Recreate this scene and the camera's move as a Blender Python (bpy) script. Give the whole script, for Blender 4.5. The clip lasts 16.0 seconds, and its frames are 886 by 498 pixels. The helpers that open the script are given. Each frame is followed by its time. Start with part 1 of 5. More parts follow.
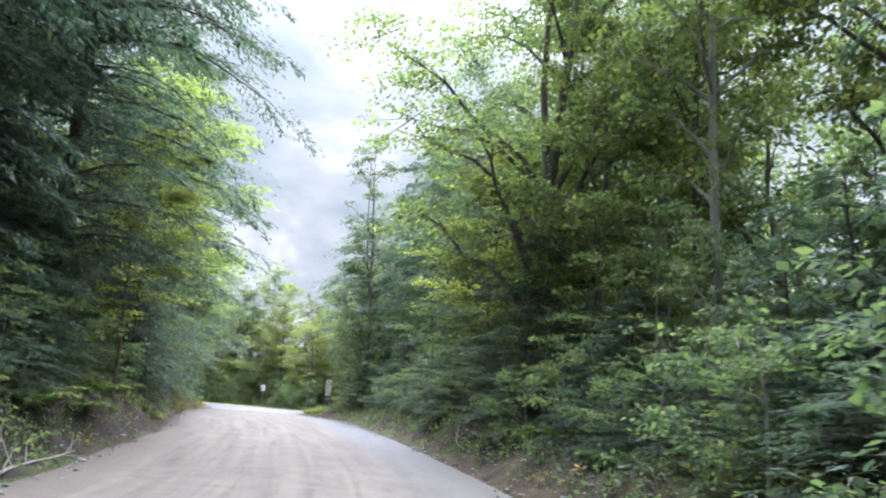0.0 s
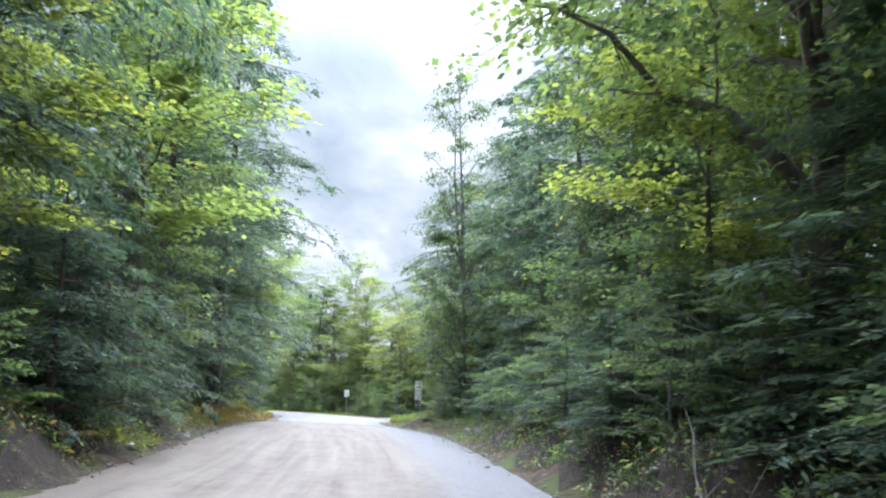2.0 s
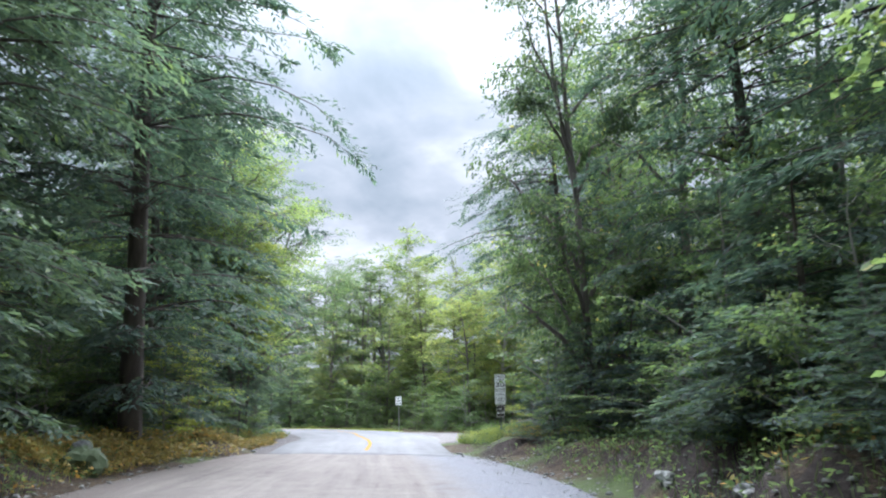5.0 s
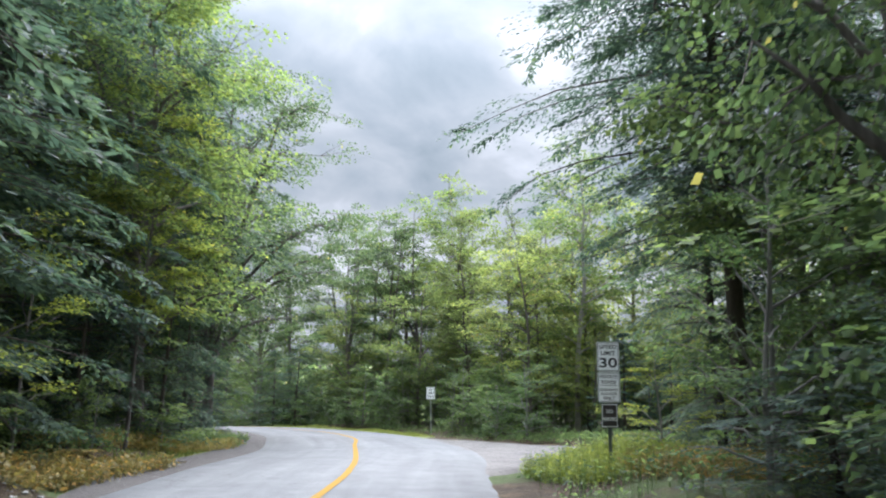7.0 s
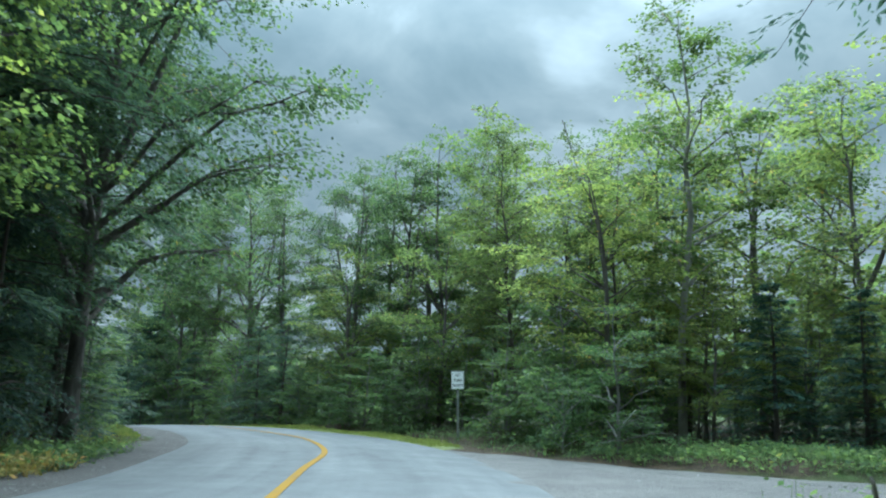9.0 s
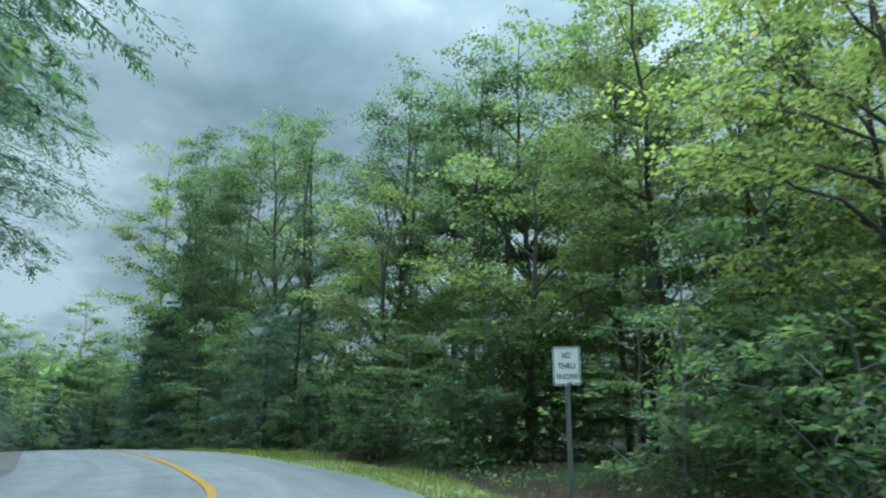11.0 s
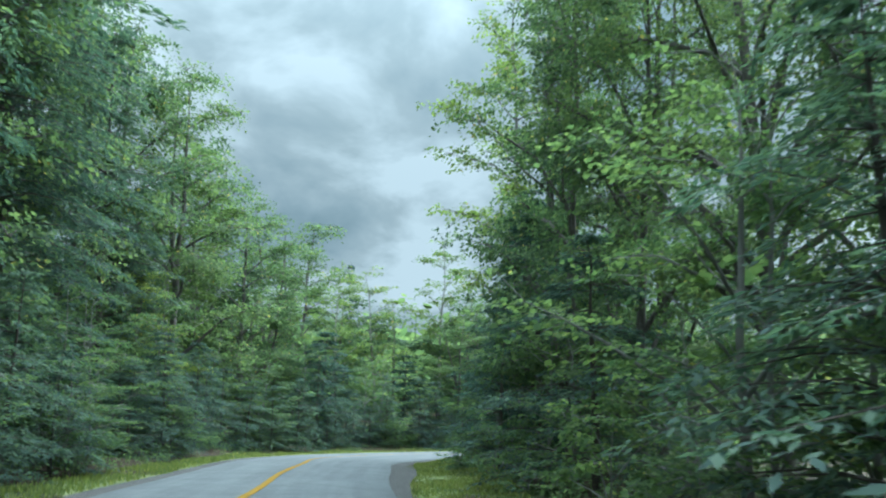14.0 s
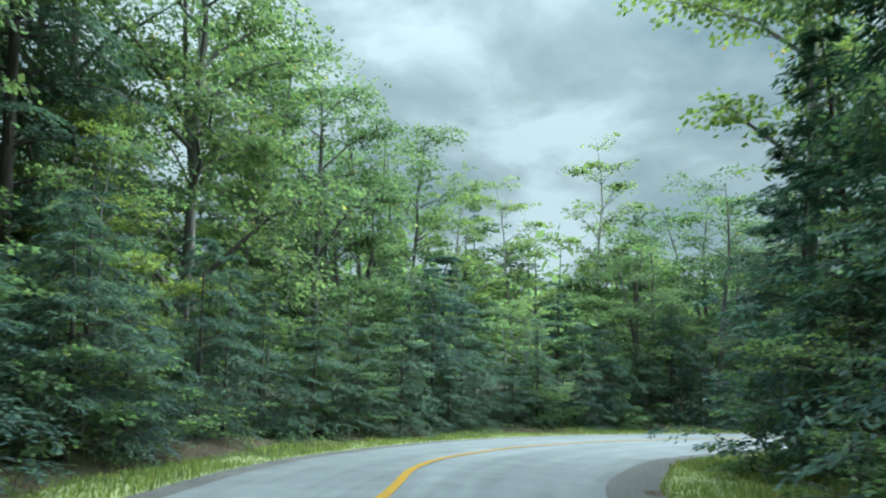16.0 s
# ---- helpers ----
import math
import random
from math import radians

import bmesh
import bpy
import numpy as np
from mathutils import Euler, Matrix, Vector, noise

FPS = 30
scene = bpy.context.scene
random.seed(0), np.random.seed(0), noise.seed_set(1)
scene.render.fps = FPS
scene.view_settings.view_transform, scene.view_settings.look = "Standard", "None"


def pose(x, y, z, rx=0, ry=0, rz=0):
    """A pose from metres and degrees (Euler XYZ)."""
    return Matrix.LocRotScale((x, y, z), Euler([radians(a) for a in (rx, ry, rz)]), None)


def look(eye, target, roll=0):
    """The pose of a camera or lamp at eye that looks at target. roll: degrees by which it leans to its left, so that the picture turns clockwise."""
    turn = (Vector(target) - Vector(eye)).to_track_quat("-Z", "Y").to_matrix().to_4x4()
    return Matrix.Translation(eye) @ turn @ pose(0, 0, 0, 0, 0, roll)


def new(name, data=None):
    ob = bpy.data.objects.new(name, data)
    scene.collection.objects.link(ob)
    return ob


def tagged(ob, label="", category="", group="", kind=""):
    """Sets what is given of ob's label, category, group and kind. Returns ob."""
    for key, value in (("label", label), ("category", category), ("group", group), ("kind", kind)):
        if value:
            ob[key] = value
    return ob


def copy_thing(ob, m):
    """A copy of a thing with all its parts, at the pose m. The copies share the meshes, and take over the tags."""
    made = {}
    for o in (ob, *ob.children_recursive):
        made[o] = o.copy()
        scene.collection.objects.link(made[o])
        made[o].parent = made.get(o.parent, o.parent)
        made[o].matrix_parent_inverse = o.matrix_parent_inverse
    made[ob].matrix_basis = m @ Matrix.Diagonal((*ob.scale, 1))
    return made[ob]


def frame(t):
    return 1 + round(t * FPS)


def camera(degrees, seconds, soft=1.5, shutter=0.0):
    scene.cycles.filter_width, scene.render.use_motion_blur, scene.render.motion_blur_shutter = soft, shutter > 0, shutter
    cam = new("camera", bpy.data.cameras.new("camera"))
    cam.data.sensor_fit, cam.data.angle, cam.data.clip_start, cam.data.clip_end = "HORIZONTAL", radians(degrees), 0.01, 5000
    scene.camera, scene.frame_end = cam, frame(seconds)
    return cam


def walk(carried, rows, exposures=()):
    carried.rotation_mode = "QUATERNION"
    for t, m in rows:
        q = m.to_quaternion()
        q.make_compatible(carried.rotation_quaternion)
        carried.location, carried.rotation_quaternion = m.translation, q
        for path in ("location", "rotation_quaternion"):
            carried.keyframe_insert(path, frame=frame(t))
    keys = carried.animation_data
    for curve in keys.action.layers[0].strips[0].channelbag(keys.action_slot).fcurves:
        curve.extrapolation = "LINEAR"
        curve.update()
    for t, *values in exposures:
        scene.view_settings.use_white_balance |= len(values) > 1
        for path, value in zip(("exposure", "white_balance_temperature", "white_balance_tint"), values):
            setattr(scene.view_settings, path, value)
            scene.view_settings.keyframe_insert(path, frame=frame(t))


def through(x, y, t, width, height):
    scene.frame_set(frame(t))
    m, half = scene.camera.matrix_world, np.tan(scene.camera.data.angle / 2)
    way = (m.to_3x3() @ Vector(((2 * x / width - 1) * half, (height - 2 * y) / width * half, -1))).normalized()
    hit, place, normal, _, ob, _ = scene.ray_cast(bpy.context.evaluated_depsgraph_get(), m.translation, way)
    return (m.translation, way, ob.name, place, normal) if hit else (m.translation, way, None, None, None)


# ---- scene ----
# camera and walk
cam = camera(59.8, 16.0, soft=2.1, shutter=0.15)
PATH = [
    (0, (1.022, 0.347, 1.22), (0.952, 2.304, 1.623), 4.0),
    (0.5, (0.714, 3.456, 1.253), (0.576, 5.411, 1.652), 3.5),
    (1, (0.452, 6.431, 1.328), (0.249, 8.381, 1.723), 3.1),
    (1.5, (0.017, 9.245, 1.355), (-0.238, 11.189, 1.749), 2.6),
    (2, (-0.517, 12.323, 1.365), (-0.816, 14.261, 1.759), 2.2),
    (2.5, (-1.058, 15.313, 1.379), (-1.391, 17.246, 1.775), 1.7),
    (3, (-1.657, 18.409, 1.37), (-2.018, 20.335, 1.77), 1.1),
    (3.5, (-2.251, 21.626, 1.383), (-2.635, 23.547, 1.787), 0.4),
    (4, (-2.912, 24.755, 1.398), (-3.317, 26.671, 1.804), -0.3),
    (4.5, (-3.65, 27.839, 1.43), (-4.074, 29.751, 1.836), -0.5),
    (5, (-4.514, 30.96, 1.405), (-4.958, 32.867, 1.812), -0.6),
    (5.2, (-4.851, 32.308, 1.408), (-5.306, 34.212, 1.817), -0.6),
    (7.3, (-8.838, 48.807, 1.5), (-9.424, 50.679, 1.89), 1.1),
    (7.5, (-9.243, 50.102, 1.479), (-9.836, 51.973, 1.867), 1.3),
    (8, (-10.214, 53.075, 1.425), (-10.823, 54.941, 1.808), 1.4),
    (8.5, (-11.259, 56.127, 1.369), (-11.882, 57.989, 1.749), 1.5),
    (8.7, (-11.583, 57.347, 1.287), (-12.217, 59.204, 1.67), 1.5),
    (10.8, (-16.143, 71.254, 1.246), (-16.965, 73.03, 1.659), 1.3),
    (11, (-16.715, 72.423, 1.251), (-17.57, 74.184, 1.663), 1.2),
    (11.5, (-18.466, 75.466, 1.271), (-19.434, 77.167, 1.683), 1.2),
    (11.9, (-20.103, 77.744, 1.247), (-21.186, 79.375, 1.657), 1.6),
    (12, (-20.55, 78.37, 1.242), (-21.66, 79.983, 1.649), 1.4),
    (12.5, (-23.153, 81.58, 1.332), (-24.414, 83.082, 1.726), 1.6),
    (13, (-26.108, 84.535, 1.373), (-27.504, 85.917, 1.748), 1.7),
    (13.5, (-29.453, 87.225, 1.327), (-30.956, 88.497, 1.677), 1.5),
    (14, (-32.929, 89.627, 1.208), (-34.517, 90.799, 1.531), 1.4),
    (14.5, (-36.473, 91.738, 1.003), (-38.124, 92.826, 1.302), 1.4),
    (15, (-39.932, 93.78, 0.753), (-41.635, 94.791, 1.028), 1.3),
    (15.5, (-43.611, 95.644, 0.452), (-45.349, 96.601, 0.707), 1.3),
    (16, (-47.19, 97.432, 0.193), (-48.951, 98.352, 0.427), 1.2),
]
EXPOSURES = [(0.0, 1.84, 5650, 21), (1.0, 1.93, 5600, 20), (2.5, 1.9, 5500, 19), (5.2, 1.7, 5500, 20), (8.0, 1.28, 5700, 17), (8.5, 1.12, 5200, 6), (9.0, 0.94, 4900, -3), (12.0, 0.94, 4900, -3), (14.5, 1.22, 5030, -4), (16.0, 1.24, 5150, -5)]
walk(cam, [(t, look(e, g, r)) for t, e, g, r in PATH], EXPOSURES)

# ---- world, sun, exposure ----
SUN_YAW, SUN_UP = 4.0, 46.0          # degrees to the left of +y, and above the horizon


def node(nt, kind, **inputs):
    n = nt.nodes.new(kind)
    for key, value in inputs.items():
        name = key.replace("_", " ")
        if name in n.inputs:
            n.inputs[name].default_value = value
    return n


def maths(nt, op, a, b=None, c=None):
    n = nt.nodes.new("ShaderNodeMath")
    n.operation = op
    for i, v in enumerate((a, b, c)):
        if v is None:
            continue
        if isinstance(v, (int, float)):
            n.inputs[i].default_value = v
        else:
            nt.links.new(v, n.inputs[i])
    return n.outputs[0]


def ramp(nt, fac, stops):
    n = nt.nodes.new("ShaderNodeValToRGB")
    while len(n.color_ramp.elements) < len(stops):
        n.color_ramp.elements.new(0.5)
    for e, (at, col) in zip(n.color_ramp.elements, stops):
        e.position = at
        e.color = (*col, 1) if len(col) == 3 else col
    nt.links.new(fac, n.inputs[0])
    return n.outputs[0]


def mixc(nt, fac, a, b, blend="MIX"):
    n = nt.nodes.new("ShaderNodeMix")
    n.data_type = "RGBA"
    n.blend_type = blend
    for i, v in ((0, fac), (6, a), (7, b)):
        if isinstance(v, (int, float)):
            n.inputs[i].default_value = v
        elif isinstance(v, tuple):
            n.inputs[i].default_value = (*v, 1)
        else:
            nt.links.new(v, n.inputs[i])
    return n.outputs[2]


def noise_tex(nt, vec, scale, detail=4.0, rough=0.55, dist=0.0):
    n = node(nt, "ShaderNodeTexNoise", Scale=scale, Detail=detail, Roughness=rough, Distortion=dist)
    if vec is not None:
        nt.links.new(vec, n.inputs["Vector"])
    return n.outputs[0]


def make_world():
    w = bpy.data.worlds.new("sky")
    scene.world = w
    w.use_nodes = True
    nt = w.node_tree
    nt.nodes.clear()
    out = nt.nodes.new("ShaderNodeOutputWorld")
    bg = nt.nodes.new("ShaderNodeBackground")
    sky = nt.nodes.new("ShaderNodeTexSky")
    sky.sky_type = "NISHITA"
    sky.sun_disc = False
    sky.sun_elevation = radians(SUN_UP)
    sky.sun_rotation = radians(-SUN_YAW)
    tc = nt.nodes.new("ShaderNodeTexCoord")
    sep = nt.nodes.new("ShaderNodeSeparateXYZ")
    nt.links.new(tc.outputs["Generated"], sep.inputs[0])
    # cloud sheet seen in perspective
    up = maths(nt, "ADD", maths(nt, "MAXIMUM", sep.outputs[2], 0.0), 0.36)
    comb = nt.nodes.new("ShaderNodeCombineXYZ")
    nt.links.new(maths(nt, "DIVIDE", sep.outputs[0], up), comb.inputs[0])
    nt.links.new(maths(nt, "DIVIDE", sep.outputs[1], up), comb.inputs[1])
    n1 = noise_tex(nt, comb.outputs[0], 1.5, 7.0, 0.52, 0.35)
    n2 = noise_tex(nt, comb.outputs[0], 3.6, 5.0, 0.55, 0.3)
    n3 = noise_tex(nt, comb.outputs[0], 0.62, 3.0, 0.5, 0.0)
    body = maths(nt, "ADD", maths(nt, "MULTIPLY", n1, 0.6), maths(nt, "MULTIPLY", n2, 0.4))
    grey = ramp(nt, body, CLOUD_RAMP)
    cover = ramp(nt, n3, [(0.30, (0, 0, 0)), (0.40, (1, 1, 1))])
    # brighter where the sun stands behind the cloud
    dot = nt.nodes.new("ShaderNodeVectorMath")
    dot.operation = "DOT_PRODUCT"
    a, e = radians(SUN_YAW), radians(SUN_UP)
    dot.inputs[1].default_value = (-math.sin(a) * math.cos(e), math.cos(a) * math.cos(e), math.sin(e))
    nt.links.new(tc.outputs["Generated"], dot.inputs[0])
    glow = maths(nt, "POWER", maths(nt, "MAXIMUM", dot.outputs["Value"], 0.0), 4.0)
    # an overcast sky grows brighter towards the zenith
    zenith = maths(nt, "MULTIPLY_ADD", maths(nt, "POWER", maths(nt, "MAXIMUM", sep.outputs[2], 0.0), 4.5), 13.0, 0.83)
    gain = maths(nt, "MULTIPLY", maths(nt, "MULTIPLY_ADD", glow, 0.16, 0.92), zenith)
    scale = nt.nodes.new("ShaderNodeVectorMath")
    scale.operation = "SCALE"
    nt.links.new(grey, scale.inputs[0])
    nt.links.new(gain, scale.inputs["Scale"])
    dim = nt.nodes.new("ShaderNodeVectorMath")
    dim.operation = "SCALE"
    dim.inputs["Scale"].default_value = SKY_BLUE
    nt.links.new(sky.outputs[0], dim.inputs[0])
    col = mixc(nt, cover, dim.outputs[0], scale.outputs[0])
    nt.links.new(col, bg.inputs[0])
    bg.inputs[1].default_value = SKY_GAIN
    nt.links.new(bg.outputs[0], out.inputs[0])


CLOUD_RAMP = [(0.38, (0.57, 0.68, 0.68)), (0.45, (0.77, 0.86, 0.845)), (0.515, (0.99, 1.05, 1.0)), (0.59, (1.5, 1.53, 1.45))]
SKY_BLUE, SKY_GAIN = 0.10, 0.265
make_world()

sun = new("sun", bpy.data.lights.new("sun", "SUN"))
sun.data.energy = 5.0
sun.data.angle = radians(60)
sun.data.color = (1.0, 0.95, 0.86)
_a, _e = radians(SUN_YAW), radians(SUN_UP)
sun.matrix_world = look((-math.sin(_a) * math.cos(_e) * 90, math.cos(_a) * math.cos(_e) * 90, math.sin(_e) * 90), (0, 0, 0))


# ---- materials ----
def material(name):
    m = bpy.data.materials.new(name)
    m.use_nodes = True
    nt = m.node_tree
    nt.nodes.clear()
    out = nt.nodes.new("ShaderNodeOutputMaterial")
    p = nt.nodes.new("ShaderNodeBsdfPrincipled")
    nt.links.new(p.outputs[0], out.inputs[0])
    return m, nt, p, out


def coords(nt):
    tc = nt.nodes.new("ShaderNodeTexCoord")
    return tc.outputs["Object"]


def world_pos(nt):
    return nt.nodes.new("ShaderNodeNewGeometry").outputs["Position"]


def bumped(nt, p, height, strength, distance=0.02):
    b = node(nt, "ShaderNodeBump", Strength=strength, Distance=distance)
    nt.links.new(height, b.inputs["Height"])
    nt.links.new(b.outputs[0], p.inputs["Normal"])


def leaf_material(name, dark, mid, light, odd, odd_share=0.05, through=0.5, rough=0.62, spec=0.16):
    """Green blades: tone by tree, by clump and by single leaf; light comes through them."""
    m, nt, p, out = material(name)
    geo = nt.nodes.new("ShaderNodeNewGeometry")
    info = nt.nodes.new("ShaderNodeObjectInfo")
    big = noise_tex(nt, geo.outputs["Position"], 0.55, 3.0)
    f = maths(nt, "ADD", maths(nt, "MULTIPLY", geo.outputs["Random Per Island"], 0.45), maths(nt, "MULTIPLY", big, 0.55))
    f = maths(nt, "ADD", f, maths(nt, "MULTIPLY_ADD", info.outputs["Random"], 0.3, -0.15))
    col = ramp(nt, f, [(0.22, dark), (0.5, mid), (0.78, light)])
    turn = maths(nt, "ADD", geo.outputs["Random Per Island"], maths(nt, "MULTIPLY", noise_tex(nt, geo.outputs["Position"], 0.9, 2.0), 0.35))
    isodd = maths(nt, "GREATER_THAN", turn, 1.19 - odd_share)
    col = mixc(nt, isodd, col, odd)
    nt.links.new(col, p.inputs["Base Color"])
    p.inputs["Roughness"].default_value = rough
    p.inputs["Specular IOR Level"].default_value = spec
    tr = nt.nodes.new("ShaderNodeBsdfTranslucent")
    warm = mixc(nt, 1.0, col, (1.45, 1.5, 1.05), "MULTIPLY")
    nt.links.new(warm, tr.inputs[0])
    mx = nt.nodes.new("ShaderNodeMixShader")
    mx.inputs[0].default_value = through
    nt.links.new(p.outputs[0], mx.inputs[1])
    nt.links.new(tr.outputs[0], mx.inputs[2])
    nt.links.new(mx.outputs[0], out.inputs[0])
    return m


LEAF = {
    "maple": leaf_material("maple_leaf", (0.042, 0.068, 0.037), (0.077, 0.115, 0.054), (0.128, 0.168, 0.066), (0.24, 0.22, 0.07), 0.012, 0.58),
    # yellow-green raised in the base colour to stand for light coming through the leaves
    "golden": leaf_material("backlit_golden_leaf", (0.120, 0.155, 0.042), (0.195, 0.238, 0.056), (0.300, 0.325, 0.072), (0.38, 0.34, 0.08), 0.03, 0.56),
    "beech": leaf_material("beech_leaf", (0.049, 0.082, 0.043), (0.092, 0.138, 0.060), (0.156, 0.205, 0.078), (0.24, 0.24, 0.08), 0.008, 0.58),
    "hemlock": leaf_material("hemlock_needle", (0.032, 0.056, 0.051), (0.058, 0.092, 0.075), (0.098, 0.140, 0.090), (0.12, 0.17, 0.07), 0.04, 0.46),
    "spruce": leaf_material("spruce_needle", (0.018, 0.043, 0.038), (0.034, 0.070, 0.052), (0.056, 0.10, 0.062), (0.09, 0.12, 0.07), 0.04, 0.32),
    "aspen": leaf_material("aspen_leaf", (0.058, 0.088, 0.036), (0.104, 0.146, 0.050), (0.168, 0.210, 0.062), (0.24, 0.19, 0.08), 0.015, 0.58),
    "olive": leaf_material("ash_leaf", (0.056, 0.080, 0.033), (0.104, 0.134, 0.047), (0.168, 0.192, 0.060), (0.24, 0.19, 0.06), 0.012, 0.66),
    # lit version of the maple leaf: sunlight put into a lighter base colour
    "pale": leaf_material("lit_maple_leaf", (0.064, 0.102, 0.045), (0.120, 0.168, 0.061), (0.195, 0.245, 0.074), (0.30, 0.29, 0.08), 0.015, 0.58),
    # ash leaf again, its colour brightened as though light reached the shaded crowns
    "light": leaf_material("lit_ash_leaf", (0.074, 0.102, 0.044), (0.140, 0.176, 0.062), (0.225, 0.252, 0.080), (0.30, 0.22, 0.07), 0.02, 0.66),
    "fern": leaf_material("fern_leaf", (0.06, 0.13, 0.03), (0.11, 0.20, 0.04), (0.19, 0.27, 0.055), (0.32, 0.23, 0.06), 0.10, 0.42),
    "grass": leaf_material("grass_blade", (0.090, 0.115, 0.036), (0.155, 0.185, 0.050), (0.235, 0.250, 0.072), (0.30, 0.28, 0.10), 0.04, 0.4),
    "bracken": leaf_material("dry_bracken", (0.11, 0.095, 0.035), (0.21, 0.17, 0.055), (0.29, 0.25, 0.085), (0.36, 0.22, 0.06), 0.15, 0.35),
}


def bark_material(name, dark, light, scale=6.0):
    m, nt, p, out = material(name)
    c = coords(nt)
    mp = nt.nodes.new("ShaderNodeMapping")
    mp.inputs["Scale"].default_value = (1.0, 1.0, 0.22)
    nt.links.new(c, mp.inputs[0])
    f = noise_tex(nt, mp.outputs[0], scale, 6.0, 0.65)
    g = noise_tex(nt, c, 0.8, 2.0)
    col = ramp(nt, maths(nt, "ADD", maths(nt, "MULTIPLY", f, 0.7), maths(nt, "MULTIPLY", g, 0.3)), [(0.35, dark), (0.62, light)])
    nt.links.new(col, p.inputs["Base Color"])
    p.inputs["Roughness"].default_value = 0.9
    bumped(nt, p, f, 0.8, 0.03)
    return m


BARK = {
    "maple": bark_material("grey_bark", (0.035, 0.03, 0.026), (0.14, 0.125, 0.11)),
    "hemlock": bark_material("brown_bark", (0.022, 0.018, 0.015), (0.085, 0.068, 0.055)),
    "birch": bark_material("pale_bark", (0.08, 0.073, 0.066), (0.34, 0.325, 0.30), 3.0),
    "beech": bark_material("smooth_bark", (0.09, 0.085, 0.08), (0.22, 0.21, 0.19), 2.0),
}


def dirt_road_material():
    m, nt, p, out = material("packed_gravel")
    c = world_pos(nt)
    uv = nt.nodes.new("ShaderNodeUVMap")
    sp = nt.nodes.new("ShaderNodeSeparateXYZ")
    nt.links.new(uv.outputs[0], sp.inputs[0])
    # wheel tracks: smoother lighter bands with dark scuffed streaks along the road
    st = nt.nodes.new("ShaderNodeCombineXYZ")
    nt.links.new(maths(nt, "MULTIPLY", sp.outputs[0], 12.0), st.inputs[0])
    nt.links.new(maths(nt, "MULTIPLY", sp.outputs[1], 0.06), st.inputs[1])
    streak = noise_tex(nt, st.outputs[0], 1.9, 4.0, 0.6, 0.4)
    fine = noise_tex(nt, c, 38.0, 4.0, 0.7)
    mid = noise_tex(nt, c, 2.2, 5.0, 0.6)
    big = noise_tex(nt, c, 0.35, 3.0)
    f = maths(nt, "ADD", maths(nt, "MULTIPLY", streak, 0.5), maths(nt, "MULTIPLY", mid, 0.3))
    f = maths(nt, "ADD", f, maths(nt, "MULTIPLY", big, 0.2))
    col = ramp(nt, f, [(0.34, (0.054, 0.047, 0.040)), (0.44, (0.092, 0.080, 0.068)), (0.60, (0.132, 0.117, 0.100))])
    side = maths(nt, "ABSOLUTE", maths(nt, "SUBTRACT", sp.outputs[0], 0.5))
    edge = ramp(nt, maths(nt, "ADD", side, maths(nt, "MULTIPLY_ADD", mid, 0.16, -0.08)), [(0.36, (0, 0, 0)), (0.47, (1, 1, 1))])
    col = mixc(nt, edge, col, (0.095, 0.080, 0.068))
    # loose blue-grey gravel along the right side near the junction
    right = ramp(nt, maths(nt, "ADD", sp.outputs[0], maths(nt, "MULTIPLY_ADD", mid, 0.2, -0.1)), [(0.70, (0, 0, 0)), (0.84, (1, 1, 1))])
    along = ramp(nt, maths(nt, "DIVIDE", sp.outputs[1], 100.0), [(0.30, (0, 0, 0)), (0.5, (1, 1, 1))])
    stones = ramp(nt, fine, [(0.36, (0.035, 0.037, 0.042)), (0.64, (0.17, 0.178, 0.192))])
    col = mixc(nt, maths(nt, "MULTIPLY", right, along), col, stones)
    grain = ramp(nt, fine, [(0.3, (0.78, 0.78, 0.78)), (0.7, (1.15, 1.15, 1.15))])
    col = mixc(nt, 1.0, col, grain, "MULTIPLY")
    nt.links.new(col, p.inputs["Base Color"])
    p.inputs["Roughness"].default_value = 0.85
    p.inputs["Specular IOR Level"].default_value = 0.25
    bumped(nt, p, maths(nt, "ADD", fine, maths(nt, "MULTIPLY", mid, 1.5)), 0.55, 0.03)
    return m


